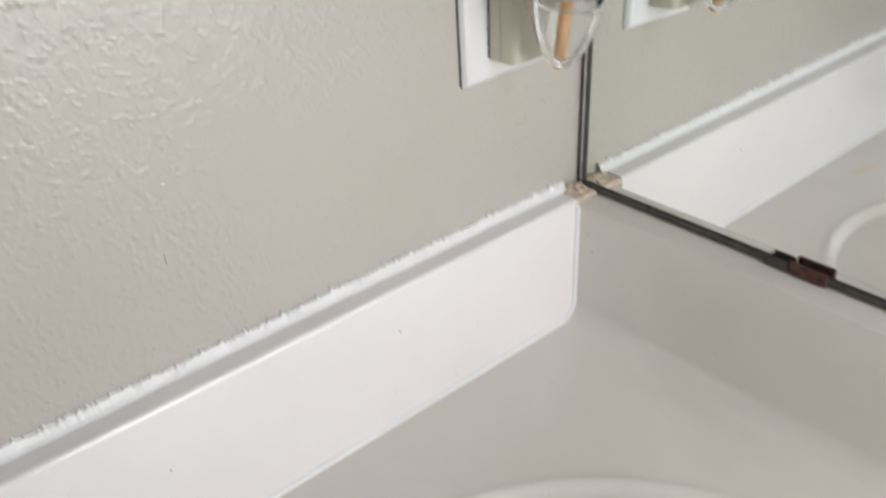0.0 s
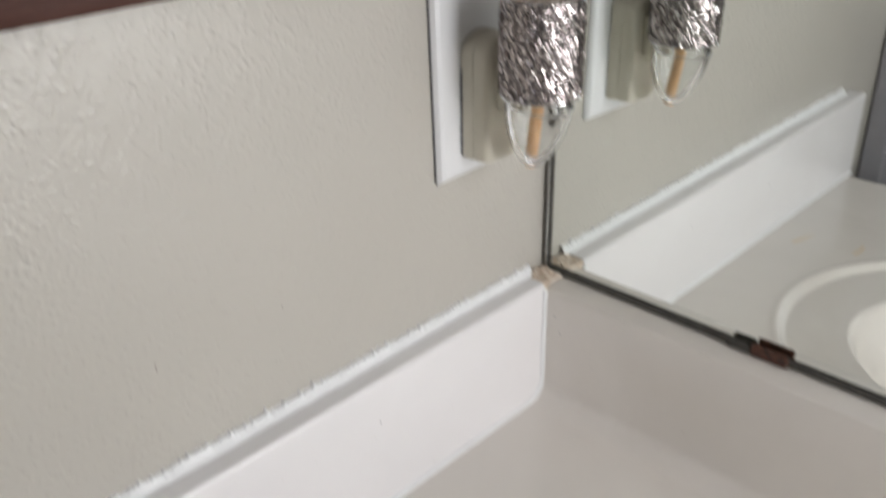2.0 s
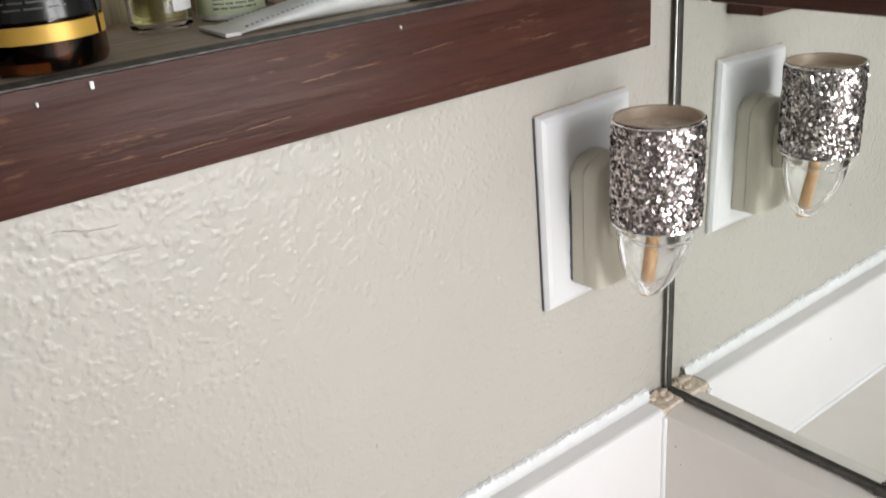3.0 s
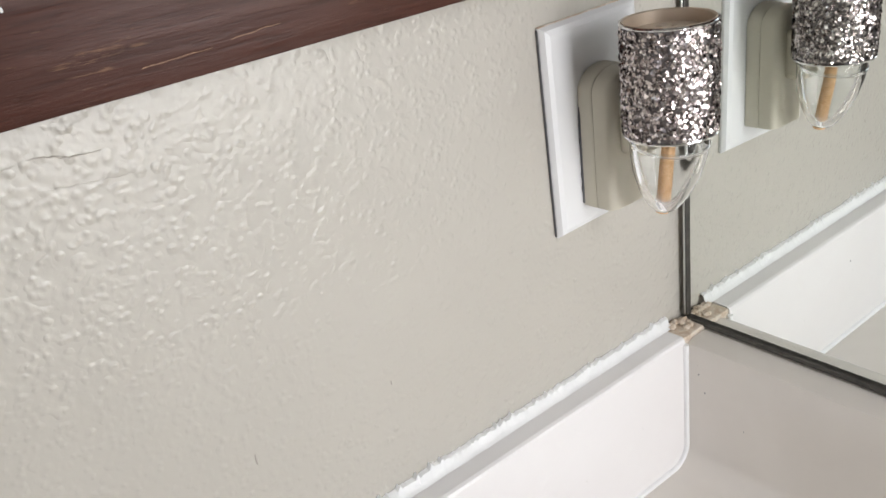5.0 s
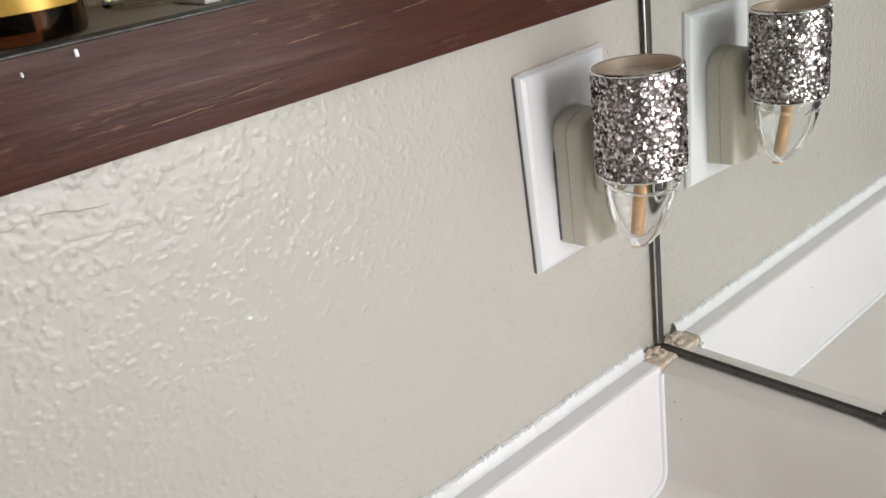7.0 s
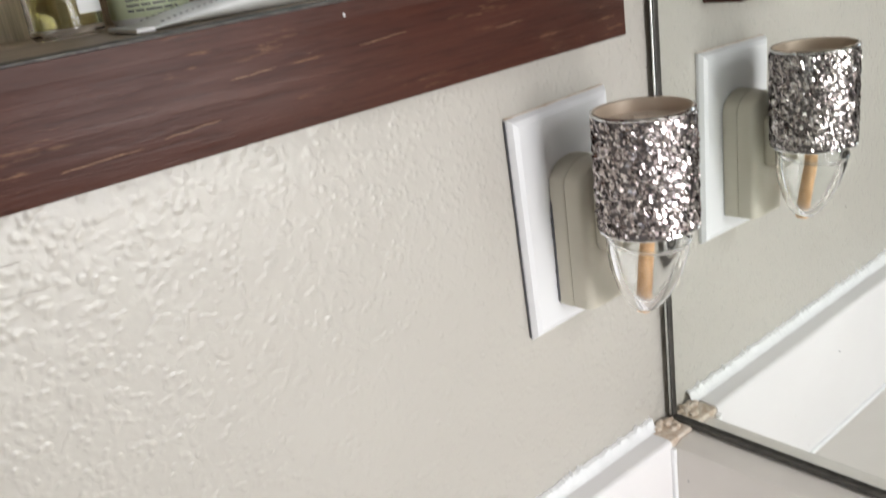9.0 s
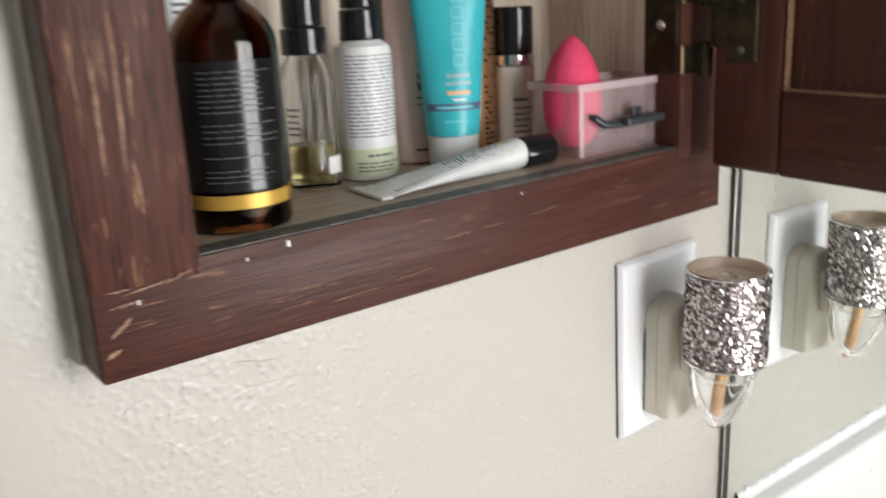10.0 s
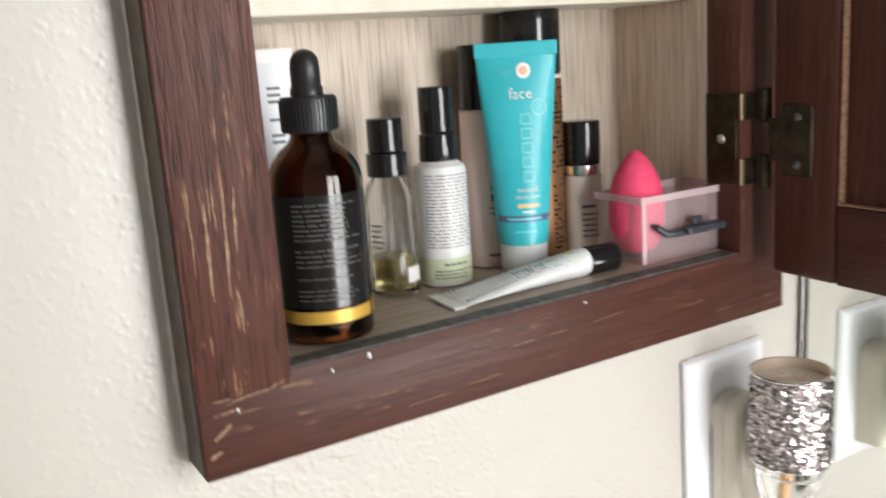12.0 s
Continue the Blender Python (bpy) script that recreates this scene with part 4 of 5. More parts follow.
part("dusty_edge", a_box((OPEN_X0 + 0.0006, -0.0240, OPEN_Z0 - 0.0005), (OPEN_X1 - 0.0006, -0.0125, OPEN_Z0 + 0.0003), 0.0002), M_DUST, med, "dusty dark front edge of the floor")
part("shelf", a_box((BOX_X0 + 0.001, 0.024, 1.4085), (BOX_X1 - 0.001, BOX_Y - 0.0005, 1.4215), 0.001), M_SHELF, med, "cream shelf")
part("shelf", a_box((BOX_X0 + 0.001, 0.024, 1.580), (BOX_X1 - 0.001, BOX_Y - 0.0005, 1.593), 0.001), M_SHELF, med, "cream shelf")



def paint_line():
    """Wall paint run up against the frame's outer edge, uneven."""
    bm = bmesh.new()
    rows = []
    for q in range(181):
        z = CAB_Z0 + 0.001 + 0.36 * q / 180
        w = 0.0007 + 0.0016 * max(0.0, noise.noise((z * 140, 3.0, 6.0))) + 0.0009 * noise.noise((z * 40, 1.0, 2.0)) ** 2
        d = 0.0010 + 0.0012 * max(0.0, noise.noise((z * 120, 9.0, 4.0)))
        rows.append([bm.verts.new(p) for p in ((CAB_X0 - 0.0007 - w, 0.0001, z), (CAB_X0 - 0.0008 - 0.5 * w, -d, z), (CAB_X0 - 0.00072, -1.5 * d, z))])
    for a, b in zip(rows, rows[1:]):
        for i in range(2):
            bm.faces.new((a[i], b[i], b[i + 1], a[i + 1]))
    return bm


part("paint_line", paint_line(), M_WALL, med, "ragged pale paint along the outer edge", True)
# scratches and chips on the frame
for (x, z, l, w, ang) in ((-0.3955, 1.317, 0.040, 0.0016, 89), (-0.3880, 1.320, 0.046, 0.0018, 88), (-0.3835, 1.328, 0.027, 0.0013, 87), (-0.3855, 1.2915, 0.020, 0.0016, 93), (-0.3915, 1.335, 0.020, 0.0008, 91), (-0.4015, 1.322, 0.030, 0.0007, 90), (-0.3990, 1.2420, 0.010, 0.0022, 38), (-0.4030, 1.2330, 0.006, 0.0022, 24), (-0.3880, 1.2545, 0.018, 0.0010, 8), (-0.3960, 1.2500, 0.012, 0.0011, 4), (-0.3760, 1.2560, 0.012, 0.0009, 14), (-0.3980, 1.2555, 0.008, 0.0009, 0), (-0.2450, 1.2445, 0.018, 0.0005, 3), (-0.1250, 1.2400, 0.016, 0.0005, 2), (-0.3000, 1.2300, 0.026, 0.0005, 2), (-0.2700, 1.2320, 0.020, 0.0004, 4), (-0.1900, 1.2460, 0.022, 0.0004, 2)):
    bm = bmesh.new()
    up, dn = [], []
    d, s = Vector((math.cos(radians(ang)), 0, math.sin(radians(ang)))), Vector((-math.sin(radians(ang)), 0, math.cos(radians(ang))))
    for k in range(15):
        t = k / 14
        c = Vector((x, FY - 0.0003, z)) + d * l * (t - 0.5) + s * 0.0005 * noise.noise((x * 900 + t * 4, z * 400, 0.0))
        ww = w * 0.46 * (0.25 + math.sin(math.pi * t) ** 0.7) * (0.7 + 0.7 * noise.noise((x * 700 + t * 9, z * 99, 5.0)))
        up.append(bm.verts.new(c + s * max(0.00008, ww)))
        dn.append(bm.verts.new(c - s * max(0.00008, ww)))
    for i in range(14):
        bm.faces.new((dn[i], dn[i + 1], up[i + 1], up[i]))
    part("scratch", bm, M_BARE, med, "bare tan wood scratch")
for x, z, w, h in ((-0.3305, 1.2588, 0.0007, 0.0013), (-0.3485, 1.2562, 0.0004, 0.0008), (-0.2055, 1.2570, 0.0004, 0.0007), (-0.3918, 1.2498, 0.0004, 0.0009)):
    part("paint_fleck", a_box((x - w, FY - 0.0008, z - h), (x + w, FY + 0.0006, z + h), 0.0003), M_CAULK, med, "white paint fleck")

# the open door, standing out from the wall on its hinge side; built upright along -y from its hinge edge
DT, D_H, D_W = 0.019, 0.560, 0.292
door = new("cabinet_door")
door.matrix_world = pose(DOOR_AT[0], DOOR_AT[1], DOOR_AT[2], 0, 0, DOOR_TURN)
door.parent = med
door["label"] = "dark stained raised-panel door, open"
SW = 0.043
part("door_stile", a_box((0, -SW, 0), (DT, 0, D_H), 0.0035, 3), M_DOORZ, door, "", True)
part("door_stile", a_box((0, -D_W, 0), (DT, -D_W + SW, D_H), 0.0035, 3), M_DOORZ, door, "", True)
for z0, z1 in ((0, SW), (D_H - SW, D_H)):
    part("door_rail", a_box((0.0004, -D_W + SW + 0.0002, z0), (DT - 0.0004, -SW - 0.0002, z1), 0.0016, 2), M_DOORY, door, "", True)
sec = []
for x, inset in ((0.0055, 0.0), (0.0095, 0.0), (0.0165, 0.022), (0.0175, 0.024)):
    y0, y1, z0, z1 = -D_W + SW + inset, -SW - inset, SW + inset, D_H - SW - inset
    sec.append([(x, y0, z0), (x, y1, z0), (x, y1, z1), (x, y0, z1)])
part("raised_panel", loft(sec), M_PANEL, door)
for lo, hi in (((0.0010, -SW - 0.0014, SW), (0.0052, -SW - 0.0002, D_H - SW)), ((0.0010, -D_W + SW, SW + 0.0002), (0.0052, -SW, SW + 0.0014))):
    part("worn_edge", a_box(lo, hi, 0.0004), M_BARE, door, "worn tan edge of the panel recess")

for hz in (1.328, 1.730):
    hinge = part("hinge", a_box((OPEN_X1 - 0.0012, -0.0225, hz - 0.026), (OPEN_X1 - 0.0001, -0.0005, hz + 0.026), 0.0004), M_BRASS, med, "aged brass face-frame hinge")
    for s in (-1, 1):
        part("hinge_tab", a_box((OPEN_X1 - 0.0010, FY - 0.0014, hz + s * 0.0185 - 0.0075), (OPEN_X1 + 0.0125, FY - 0.0001, hz + s * 0.0185 + 0.0075), 0.0004), M_BRASS, hinge, "brass wrap tab")
        part("hinge_bend", a_box((OPEN_X1 - 0.0020, FY - 0.0022, hz + s * 0.0185 - 0.0075), (OPEN_X1 + 0.0010, FY - 0.0012, hz + s * 0.0185 + 0.0075), 0.0004), M_SHINE, hinge, "polished bend")
        part("knuckle", lathe(rounded(0.0036, hz + s * 0.0185 - 0.0095, hz + s * 0.0185 + 0.0095, 0.0008), 16, at=(OPEN_X1 + 0.0115, FY - 0.0075)), M_BRASS, hinge, "", True)
    part("hinge_leaf", a_box((DOOR_AT[0] - 0.0020, DOOR_AT[1] - 0.0085, hz - 0.012), (DOOR_AT[0] - 0.0003, DOOR_AT[1] + 0.001, hz + 0.012), 0.0006), M_BRASS, hinge)
    part("hinge_plate", a_box((DOOR_AT[0] - 0.0024, DOOR_AT[1] - 0.0265, hz - 0.0195), (DOOR_AT[0] - 0.0003, DOOR_AT[1] - 0.0080, hz + 0.0195), 0.0009), M_BRASS, hinge, "aged brass plate on the door")
    part("hinge_lip", tube([(DOOR_AT[0] - 0.0022, DOOR_AT[1] - 0.0265, hz - 0.0185), (DOOR_AT[0] - 0.0028, DOOR_AT[1] - 0.0272, hz), (DOOR_AT[0] - 0.0022, DOOR_AT[1] - 0.0265, hz + 0.0185)], 0.0010, 8), M_BRASS, hinge, "rolled edge", True)
    for sz in (-0.013, 0.013):
        part("door_screw", lathe([(0, -0.0010), (0.0010, -0.0010), (0.0022, -0.0003), (0.0024, 0.0002)], 14), M_EDGE, hinge, "", True).matrix_basis = pose(DOOR_AT[0] - 0.0025, DOOR_AT[1] - 0.018, hz + sz, 0, 90, 0)
    part("screw", lathe([(0, -0.0012), (0.0012, -0.0012), (0.0026, -0.0004), (0.0028, 0.0002)], 18), M_CHANNEL, hinge, "", True).matrix_basis = pose(OPEN_X1 - 0.0013, -0.012, hz, 0, 90, 0)

# ---- what stands in the cabinet ----
FLOOR = OPEN_Z0 + 0.0002


def scaled(ob, k, kz=None):
    ob.scale = (k, k, kz or k)
    return ob


def dropper_bottle(at):
    e = thing("dropper_bottle", at, "amber glass dropper bottle with black label and gold band", "bottle")
    r = 0.0197
    out = [(0, 0.0), (r - 0.003, 0.0), (r - 0.0008, 0.0008), (r, 0.003), (r, 0.068), (r - 0.0006, 0.0725), (r - 0.0026, 0.077), (r - 0.006, 0.0815), (r - 0.0095, 0.0845), (0.0088, 0.0868), (0.0084, 0.089), (0.0084, 0.0915)]
    inn = [(0.0066, 0.0915), (0.0066, 0.0885), (0.0075, 0.0852), (r - 0.011, 0.0830), (r - 0.0078, 0.0800), (r - 0.0044, 0.0755), (r - 0.0024, 0.0715), (r - 0.0018, 0.066), (r - 0.0018, 0.004), (0, 0.0032)]
    g = part("glass", lathe(out + inn, 56), M_AMBER, e, "amber glass", True)
    part("oil", lathe([(0, 0.0034), (r - 0.0021, 0.0042), (r - 0.0021, 0.0600), (0, 0.0600)], 40), M_DARKLIQ, e, "dark oil", True)
    lab = round_surface(r)
    band = part("label", strips([(-0.046, 0.0150, 0.0165, 0.0640), (0.0172, 0.046, 0.0165, 0.0640)], lab, 0.0002, 48), M_LABELB, e, "black label wrapped round the glass", True)
    part("band", strips([(-0.046, 0.0150, 0.0098, 0.0152), (0.0172, 0.046, 0.0098, 0.0152)], lab, 0.0002, 48), M_GOLD, e, "gold band", True)
    part("print", strips(bar_rows(3, -0.019, 0.011, 0.0605, 0.0455, 0.00205, 0.26) + bar_rows(4, -0.019, 0.011, 0.0415, 0.0335, 0.0022, 0.24) + bar_rows(5, -0.019, 0.010, 0.0295, 0.0285, 0.002, 0.24) + bar_rows(6, -0.019, 0.011, 0.0245, 0.0185, 0.002, 0.24), lab, 0.0003, 4), M_INKL, band, "unreadable pale print")
    cap = part("cap", lathe([(0.0068, 0.0890), (0.0112, 0.0890), (0.0115, 0.0895), (0.0115, 0.1030), (0.0110, 0.1038), (0.0070, 0.1040), (0, 0.1040)], 44), M_BLACKM, e, "black ribbed cap", True)
    rib = bmesh.new()
    for k in range(44):
        a = 2 * math.pi * k / 44
        b = a_box((0.01130, -0.0004, 0.0900), (0.01195, 0.0004, 0.1024))
        for v in b.verts:
            v.co = Matrix.Rotation(a, 3, "Z") @ v.co
        join(rib, b)
    part("ribs", rib, M_BLACKM, cap)
    part("bulb", lathe([(0.0068, 0.1036), (0.0068, 0.1070), (0.0061, 0.1080), (0.0061, 0.1150), (0.0057, 0.1190), (0.0042, 0.1215), (0.0020, 0.1228), (0, 0.1231)], 36), M_BLACKM, e, "black rubber bulb", True)
    part("pipette", lathe(rounded(0.0030, 0.008, 0.092, 0.001), 16), M_GLASS, e, "", True)
    return e


def pump_bottle(at):
    e = thing("oil_bottle", at, "small clear bottle with yellow oil and black pump", "bottle")
    r = 0.0122
    part("glass", lathe([(0, 0), (r - 0.0016, 0), (r, 0.0014), (r, 0.0480), (r - 0.0012, 0.0535), (0.0080, 0.0575), (0.0080, 0.0600), (0.0064, 0.0600), (0.0064, 0.0570), (r - 0.0030, 0.0520), (r - 0.0016, 0.0470), (r - 0.0016, 0.0032), (0, 0.0026)], 44), M_GLASS, e, "clear glass", True)
    part("oil", lathe([(0, 0.0028), (r - 0.0018, 0.0034), (r - 0.0018, 0.0195), (0, 0.0195)], 36), M_LIQ, e, "pale yellow oil", True)
    part("dip_tube", lathe(rounded(0.0011, 0.0035, 0.060, 0.0003), 10), M_CLOUD, e, "", True)
    part("collar", lathe(rounded(0.0102, 0.0578, 0.0690, 0.0008), 36), M_BLACK, e, "black collar", True)
    part("pump_cap", lathe(rounded(0.0088, 0.0692, 0.0852, 0.0010), 36), M_BLACK, e, "black pump cap", True)
    s = round_surface(r)
    part("label", strips([(0.001, 0.013, 0.007, 0.0145)], s, 0.0002, 8), M_PAPER, e, "small white sticker", True)
    part("print", strips(bar_rows(9, -0.017, -0.009, 0.036, 0.024, 0.0026, 0.4), s, 0.0002, 3), M_INK, e, "unreadable print")
    return e


def spray_bottle(at):
    e = thing("spray_bottle", at, "white spray bottle with fine grey print and black cap", "bottle")
    r = 0.0137
    part("body", lathe([(0, 0), (r - 0.002, 0), (r - 0.0006, 0.0006), (r, 0.0022), (r, 0.0550), (r - 0.001, 0.0585), (r - 0.004, 0.0605), (0.0092, 0.0612), (0, 0.0612)], 48), M_WHITE, e, "", True)
    s = round_surface(r)
    low = part("lower_label", strips([(-0.034, 0.034, 0.0025, 0.0145)], s, 0.0002, 44), M_SAGE, e, "pale green lower label", True)
    part("print", strips(bar_rows(12, -0.0165, 0.0125, 0.0550, 0.0190, 0.00165, 0.36, 0.12), s, 0.0002, 4), M_INKF, e, "dense unreadable print")
    part("print", strips(bar_rows(13, -0.008, 0.006, 0.0120, 0.0105, 0.002, 0.5) + bar_rows(14, -0.013, 0.010, 0.0085, 0.0040, 0.0017, 0.35), s, 0.00035, 4), M_INK, low, "unreadable print")
    part("collar", lathe([(0, 0.0610), (0.0096, 0.0610), (0.0099, 0.0616), (0.0095, 0.0735), (0.0088, 0.0742), (0, 0.0742)], 40), M_BLACK, e, "black collar", True)
    part("cap", lathe(rounded(0.0088, 0.0744, 0.0962, 0.0010), 40), M_BLACK, e, "glossy black cap", True)
    return e


def blush_bottle(at):
    e = thing("primer_tube", at, "slim blush-pink tube with black cap", "tube")
    r = 0.0122
    part("body", lathe(rounded(r, 0, 0.0795, 0.0012), 44), M_PINK, e, "", True)
    s = round_surface(r)
    part("print", strips([(-0.0046, -0.0022, 0.034 + 0.0052 * k, 0.034 + 0.0052 * k + (0.0030 if k % 3 else 0.0038)) for k in range(8)], s, 0.0002, 3), M_BLACK, e, "upright dark brand mark as bars")
    for row in ((-0.0060, -0.0010, 0.0305, 0.0312), (-0.0060, -0.002, 0.0275, 0.0281), (-0.0070, -0.001, 0.006, 0.0072)):
        part("print_line", strips([row], s, 0.0002, 3), M_INK, e, "unreadable print")
    part("cap", lathe(rounded(r - 0.0004, 0.0797, 0.1110, 0.0012), 44), M_BLACK, e, "glossy black cap", True)
    return e


def teal_tube(at, turn):
    e = thing("sunscreen_tube", at, "teal face sunscreen tube standing on its white cap", "tube", turn=turn)
    H0, H1 = 0.0145, 0.1080
    part("cap", lathe([(0, 0), (0.0108, 0), (0.0115, 0.0008), (0.0122, 0.0140), (0, 0.0145)], 44, 1.0, 0.86), M_WHITE, e, "white cap", True)

    def half(v):
        t = (v - H0) / (H1 - H0)
        return 0.0126 + (0.0205 - 0.0126) * t, 0.0122 * (1 - t) ** 0.85 + 0.0009

    def skin(u, v, lift):
        w, d = half(v)
        x = max(-w, min(w, u))
        return (x, -(d + lift + 0.0001) * math.sqrt(max(0.0, 1 - (x / w) ** 2)) if d > 0.0011 else -(d + lift), v)
    secs = []
    for k in range(26):
        v = H0 + (H1 - 0.0065 - H0) * k / 25
        w, d = half(v)
        secs.append([(w * math.cos(2 * math.pi * i / 48), d * math.sin(2 * math.pi * i / 48), v) for i in range(48)])
    body = part("body", loft(secs), M_TEAL, e, "", True)
    w, d = half(H1 - 0.0062)
    part("crimp", a_box((-w - 0.0004, -d - 0.0001, H1 - 0.0066), (w + 0.0004, d + 0.0001, H1), 0.0004), M_TEAL, e, "flat crimped end")
    part("stripe", strips([(-0.0132, 0.0132, 0.0255, 0.0285)], skin, 0.0002, 24), M_TEALD, body, "plum stripe")
    part("word", lettering("face", 0.0074, skin, 0.001, 0.0845), M_PAPER, body, "white word")
    part("word", lettering("spf", 0.0046, skin, -0.0055, 0.0945), M_TEALP, body, "pale word")
    disc = lathe([(0, 0), (0.0036, 0)], 24)
    for v in disc.verts:
        v.co = Vector(skin(0.0030 + v.co.x, 0.0950 + v.co.y, 0.0003))
    part("dot", disc, M_PAPER, body, "white round mark")
    disc = lathe([(0, 0), (0.0020, 0)], 20)
    for v in disc.verts:
        v.co = Vector(skin(0.0030 + v.co.x, 0.0950 + v.co.y, 0.0005))
    part("dot", disc, M_ORANGE, body, "tan centre of the mark")
    disc = lathe([(0.0030, 0), (0.0041, 0)], 28)
    for v in disc.verts:
        v.co = Vector(skin(0.0098 + v.co.x, 0.0780 + v.co.y, 0.0003))
    part("seal", disc, M_TEALP, body, "pale round seal")
    # the brand's upright letters as plain outlined shapes
    mark = bmesh.new()
    for k in range(5):
        z0 = 0.0440 + 0.0066 * k
        join(mark, strips([(0.0000, 0.0010, z0, z0 + 0.0052), (0.0048, 0.0058, z0, z0 + 0.0052), (0.0010, 0.0048, z0, z0 + 0.0009), (0.0010, 0.0048, z0 + 0.0043, z0 + 0.0052)], skin, 0.0003, 3))
    part("brand_mark", mark, M_TEALP, body, "pale upright brand mark as plain shapes")
    part("word", lettering("mineral", 0.0036, skin, 0.002, 0.0405), M_PAPER, body, "white word")
    part("word", lettering("sunscreen", 0.0030, skin, 0.002, 0.0373), M_PAPER, body, "white word")
    part("word", strips([(-0.0035, 0.0075, 0.0322, 0.0340)], skin, 0.0003, 6), M_ORANGE, body, "peach unreadable word")
    part("word", strips([(-0.001, 0.005, 0.0298, 0.0306)], skin, 0.0003, 4), M_PAPER, body)
    part("word", strips([(-0.0085, 0.0085, 0.0264, 0.0275)], skin, 0.0004, 12), M_TEALP, body, "unreadable words on the stripe")
    part("word", strips([(-0.0055, 0.0055, 0.0205, 0.0214)], skin, 0.0003, 8), M_TEALP, body)
    return e


def bronze_bottle(at):
    e = thing("bronze_bottle", at, "tall bronze patterned bottle with black cap", "bottle")
    r = 0.0166
    part("body", lathe(rounded(r, 0, 0.0920, 0.0015), 44), M_BRONZE, e, "bronze foil body", True)
    s = round_surface(r + 0.0001)
    rnd, rect = random.Random(8), []
    for k in range(34):
        for j in range(9):
            if rnd.random() < 0.6:
                u = 0.000 + 0.0028 * j
                rect.append((u, u + 0.0012 + 0.0012 * rnd.random(), 0.004 + 0.0025 * k, 0.004 + 0.0025 * k + 0.0011))
    part("pattern", strips(rect, s, 0.0002, 1), M_BLACK, e, "dark broken pattern")
    part("ring", lathe([(0, 0.0918), (r, 0.0918), (r, 0.0938), (0, 0.0938)], 44), M_PINK, e, "pale ring", True)
    part("cap", lathe(rounded(r, 0.0940, 0.1270, 0.0015), 44), M_BLACK, e, "glossy black cap", True)
    return e


def makeup_bottle(at):
    e = thing("foundation_bottle", at, "cream makeup bottle with silver band and black cap", "bottle")
    r = 0.0108
    part("body", lathe(rounded(r, 0, 0.0400, 0.0010), 40), M_CREAM, e, "", True)
    part("band", lathe(rounded(r - 0.0002, 0.0402, 0.0455, 0.0004), 40), M_SILVER, e, "silver band", True)
    part("cap", lathe(rounded(r - 0.0004, 0.0457, 0.0680, 0.0009), 40), M_BLACK, e, "glossy black cap", True)
    s = round_surface(r)
    part("print", strips([(-0.008, 0.0, 0.0235, 0.0248)] + bar_rows(21, -0.008, 0.003, 0.0205, 0.006, 0.0029, 0.3), s, 0.0002, 3), M_INK, e, "unreadable print")
    part("print", strips([(0.0075, 0.0092, 0.0080 + 0.0042 * k, 0.0108 + 0.0042 * k) for k in range(6)], s, 0.0002, 2), M_BLACK, e, "upright dark mark as bars")
    return e


def lying_tube(at, turn):
    """A squeezed tube on its side; its cap points along +x."""
    e = thing("squeezed_tube", at, "half-clear white tube lying down with black cap", "tube", turn=turn)
    L, secs = 0.080, []
    for k in range(24):
        t = k / 23
        d = 0.0009 + 0.0072 * t ** 0.8
        w = 0.0150 - 0.0066 * t
        secs.append([(L * t, w * math.cos(2 * math.pi * i / 36), d * 1.0 + d * math.sin(2 * math.pi * i / 36)) for i in range(36)])
    body = part("body", loft([s for s in secs]), M_TUBE, e, "pale tube", True)
    part("crimp", a_box((-0.0060, -0.0152, 0.0002), (0.0004, 0.0152, 0.0018), 0.0004), M_WHITE, e, "flat crimped end")
    part("shoulder", lathe([(0, 0), (0.0080, 0), (0.0082, 0.002), (0.0074, 0.0045), (0, 0.0045)], 32), M_WHITE, e, "", True).matrix_basis = pose(L, 0, 0.0083, 0, 90, 0)
    part("cap", lathe(rounded(0.0081, 0.0, 0.0200, 0.0010), 36), M_BLACK, e, "glossy black cap", True).matrix_basis = pose(L + 0.0046, 0, 0.0083, 0, 90, 0)

    def skin(u, v, lift):
        t = max(0.02, min(1.0, u / L))
        d, w = 0.0009 + 0.0072 * t ** 0.8, 0.0150 - 0.0066 * t
        y = max(-w * 0.98, min(w * 0.98, v))
        return (u, y, d + (d + lift) * math.sqrt(1 - (y / w) ** 2))
    part("lime_block", strips([(0.0705, 0.0760, -0.0076, -0.0010)], skin, 0.0003, 4), M_LIME, body, "lime green block")
    rows = []
    rnd = random.Random(30)
    for k in range(21):
        u = 0.0365 + 0.0019 * k
        rows.append((u, u + 0.0008, -0.0090 + 0.002 * rnd.random(), 0.0005 - 0.003 * rnd.random()))
    part("print", strips(rows, skin, 0.0003, 2), M_INK, body, "unreadable grey print")
    part("print", strips([(0.004 + 0.0023 * k, 0.0052 + 0.0023 * k, -0.0115 + 0.0002 * k, 0.0105 - 0.0003 * k) for k in range(15)], skin, 0.0003, 8), M_INK, body, "ruled grey print")
    return e


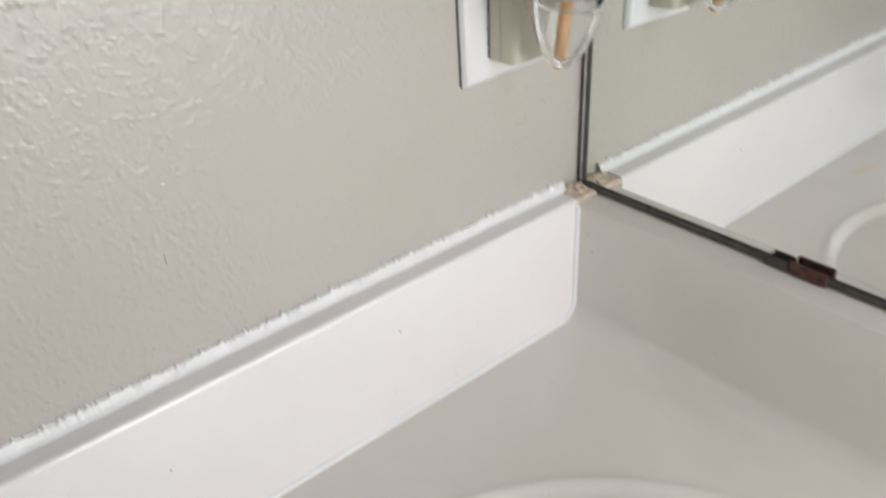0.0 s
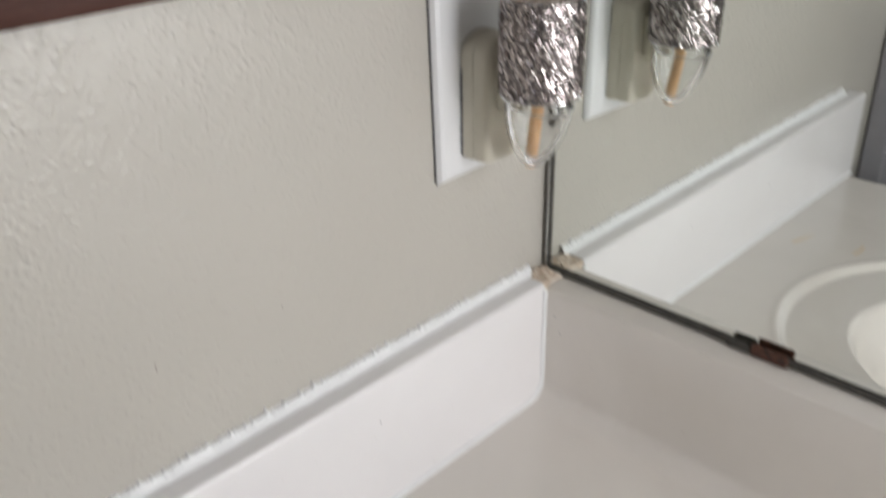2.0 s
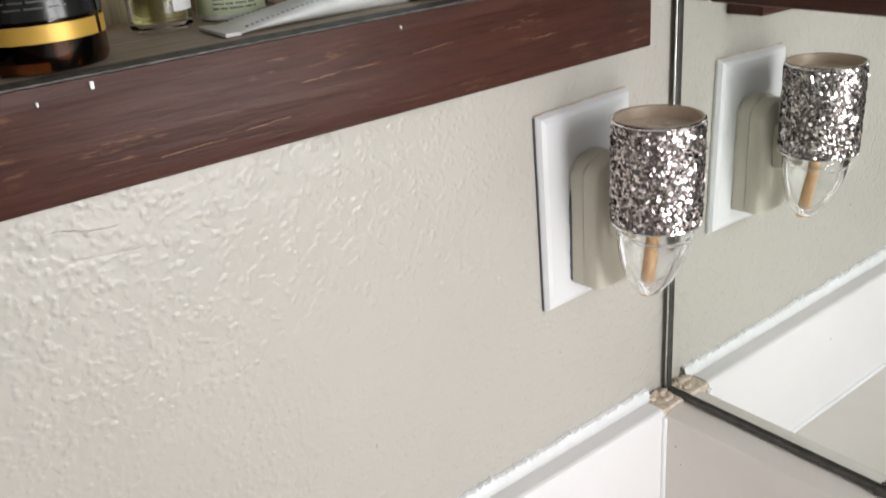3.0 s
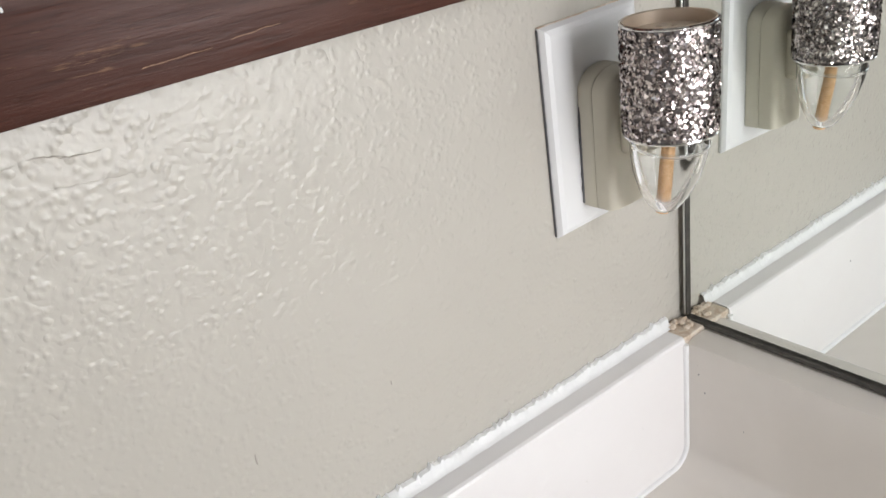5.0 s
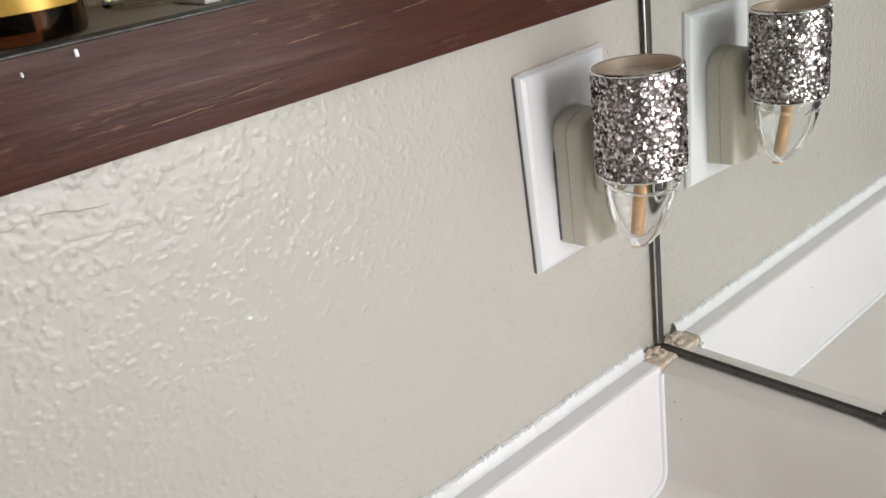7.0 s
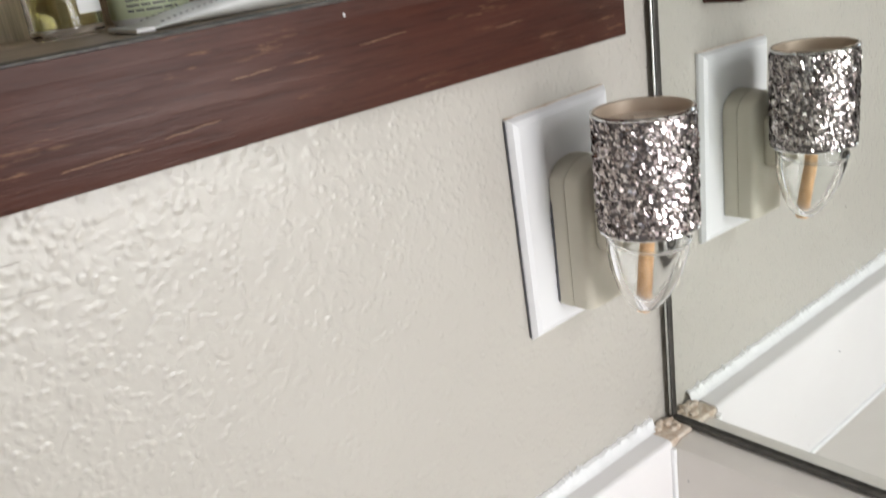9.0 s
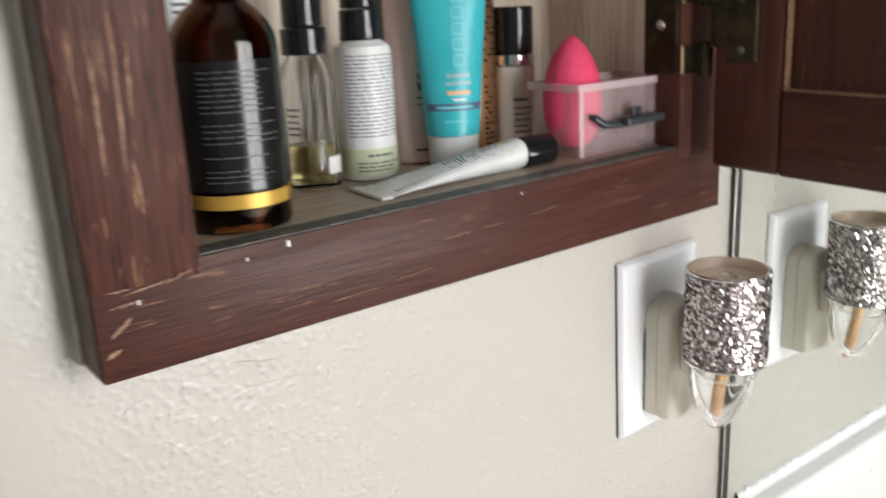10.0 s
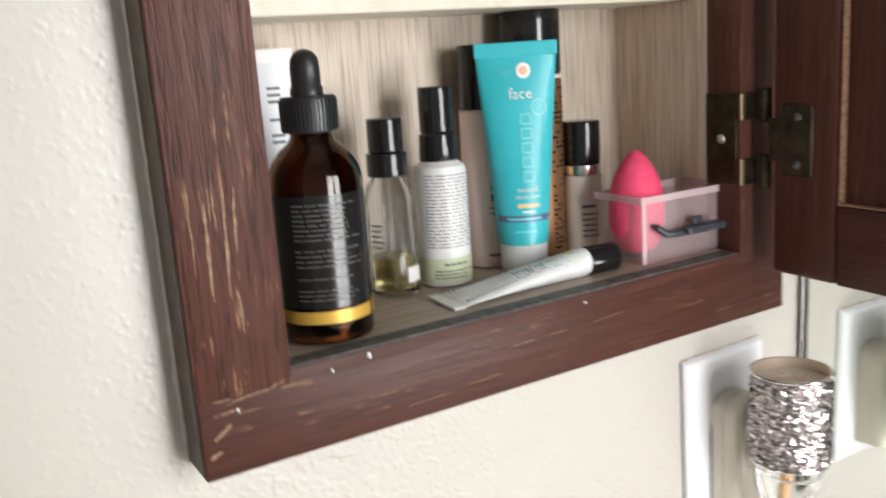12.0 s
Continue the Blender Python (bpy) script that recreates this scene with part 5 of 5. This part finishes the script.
def plastic_box(at):
    e = thing("plastic_box", at, "small pink-tinted clear plastic box with grey latch", "box")
    w, d, h, t = 0.070, 0.037, 0.0390, 0.0012
    for lo, hi in (((0, 0, 0), (w, d, t)), ((0, 0, t), (w, t, h)), ((0, d - t, t), (w, d, h)), ((0, t, t), (t, d - t, h)), ((w - t, t, t), (w, d - t, h))):
        part("wall", a_box(lo, hi, 0.0003), M_BOX, e)
    for lo, hi in (((-0.0014, -0.0014, h - 0.0042), (w + 0.0014, -0.0001, h)), ((-0.0014, 0.0, h - 0.0042), (-0.0001, d, h)), ((-0.0014, d + 0.0001, h - 0.0042), (w + 0.0014, d + 0.0014, h)), ((w + 0.0001, 0.0, h - 0.0042), (w + 0.0014, d, h))):
        part("rim", a_box(lo, hi, 0.0005), M_BOXRIM, e)
    for x, y in ((0.0002, 0.0002), (w - 0.0032, 0.0002)):
        part("corner_post", a_box((x, y - 0.0004, 0.0002), (x + 0.0030, y + 0.0008, h - 0.0043), 0.0004), M_BOXRIM, e, "thick milky corner")
    latch = part("latch", tube([(0.008, -0.0020, 0.0215), (0.014, -0.0040, 0.0168), (0.024, -0.0056, 0.0162), (0.034, -0.0072, 0.0172)], 0.0021, 10), M_LATCH, e, "grey plastic latch", True)
    part("latch_tab", a_box((0.024, -0.0125, 0.0155), (0.054, -0.0050, 0.0200), 0.0012), M_LATCH, latch)
    part("latch_lug", a_box((0.033, -0.0075, 0.0185), (0.040, -0.0050, 0.0245), 0.0007), M_LATCH, latch)
    part("latch_pin", lathe(rounded(0.0014, -0.003, 0.003, 0.0004), 12), M_LATCH, latch).matrix_basis = pose(0.008, -0.002, 0.0215, 90, 0, 0)
    return e


def sponge(at):
    prof = []
    for k in range(25):
        t = k / 24
        if t < 0.38:
            r = 0.0152 * math.sqrt(max(0.0, 1 - ((t - 0.38) / 0.38) ** 2)) ** 0.8
        else:
            u = (t - 0.38) / 0.62
            r = 0.0152 * (1 - u ** 2.5) ** 0.82
        prof.append((0 if k in (0, 24) else 1.06 * r, 0.0625 * t))
    bm = lathe(prof, 40)
    ob = part("makeup_sponge", bm, M_SPONGE, None, "", True)
    ob.matrix_world = pose(*at)
    return tagged(ob, "bright pink teardrop makeup sponge in the box", "sponge")


def white_tube(at, turn):
    e = thing("white_tube", at, "white tube with dark print leaning in the corner", "tube", turn=turn)
    secs = []
    for k in range(20):
        t = k / 19
        w, d = 0.0110 + 0.0040 * t, 0.0105 * (1 - t) + 0.0010
        secs.append([(w * math.cos(2 * math.pi * i / 40), d * math.sin(2 * math.pi * i / 40), 0.016 + 0.096 * t) for i in range(40)])
    part("body", loft(secs), M_TUBE2, e, "", True)
    part("crimp", a_box((-0.0152, -0.0010, 0.1118), (0.0152, 0.0010, 0.1180), 0.0003), M_WHITE, e, "flat ribbed end")
    part("cap", lathe(rounded(0.0105, 0, 0.0162, 0.001), 36), M_BLACK, e, "black cap", True)

    def skin(u, v, lift):
        t = (v - 0.016) / 0.096
        w, d = 0.0110 + 0.0040 * t, 0.0105 * (1 - t) + 0.0010
        return (u, -(d + lift) * math.sqrt(max(0.01, 1 - (u / w) ** 2)), v)
    part("print", strips([(0.001, 0.0075, z, z + 0.0013) for z in (0.100, 0.097, 0.094, 0.086, 0.079, 0.076, 0.066, 0.063)], skin, 0.0003, 3), M_INK, e, "unreadable dark print")
    return e


def floor_at(x):
    """Height of the leaning cabinet floor."""
    return FLOOR + (x - CAB_MID[0]) * math.tan(radians(CAB_LEAN))


scaled(dropper_bottle((-0.3345, 0.0079, floor_at(-0.3345))), 1.09, 1.065)
scaled(pump_bottle((-0.2765, 0.0474, floor_at(-0.2765))), 1.06, 1.11)
scaled(spray_bottle((-0.2440, 0.0480, floor_at(-0.2440))), 1.07, 1.125)
scaled(blush_bottle((-0.2020, 0.0660, floor_at(-0.2020))), 1.10, 1.16)
scaled(teal_tube((-0.1975, 0.0368, floor_at(-0.1975)), -30), 1.12, 1.19)
scaled(bronze_bottle((-0.1640, 0.0680, floor_at(-0.1640))), 1.10, 1.16)
scaled(makeup_bottle((-0.1379, 0.0542, floor_at(-0.1379))), 1.10, 1.17)
plastic_box((-0.1480, -0.0080, floor_at(-0.1480) + 0.0004))
sponge((-0.1335, 0.0118, floor_at(-0.1335) + 0.0017))
lying_tube((-0.2660, 0.0085, floor_at(-0.2660)), -4.0)
scaled(white_tube((-0.3310, 0.0720, floor_at(-0.3310)), -10), 1.07, 1.13)

# ---- marks on the wall ----
for pts, w in ((((-0.3260, 1.2005), (-0.337, 1.2015), (-0.345, 1.2040), (-0.352, 1.2045)), 0.00042),
               (((-0.354, 1.2042), (-0.362, 1.2028), (-0.370, 1.2034)), 0.00020), (((-0.388, 1.2005), (-0.394, 1.1985), (-0.398, 1.1960)), 0.00030),
               (((-0.310, 1.1880), (-0.326, 1.1900), (-0.343, 1.1920), (-0.350, 1.1930)), 0.00014),
               (((-0.2260, 1.0512), (-0.2260, 1.0480)), 0.0004),
               (((-0.3008, 1.0512), (-0.3008, 1.0452)), 0.0006)):
    pp = []
    for (xa, za), (xb, zb) in zip(pts, pts[1:]):
        for k in range(6):
            x, z = xa + (xb - xa) * k / 6, za + (zb - za) * k / 6
            pp.append((x, -0.0001 + 0.0003 * noise.noise((x * 250, 3.0, 1.0)), z + 0.0011 * noise.noise((x * 420, z * 200, 1.0))))
    tagged(part("wall_crack", tube(pp, [w * (0.35 + 0.65 * math.sin(math.pi * (i + 0.6) / (len(pp) + 0.2))) for i in range(len(pp))], 6), M_CRACK), "fine grey crack in the wall paint", "crack", kind="structure")
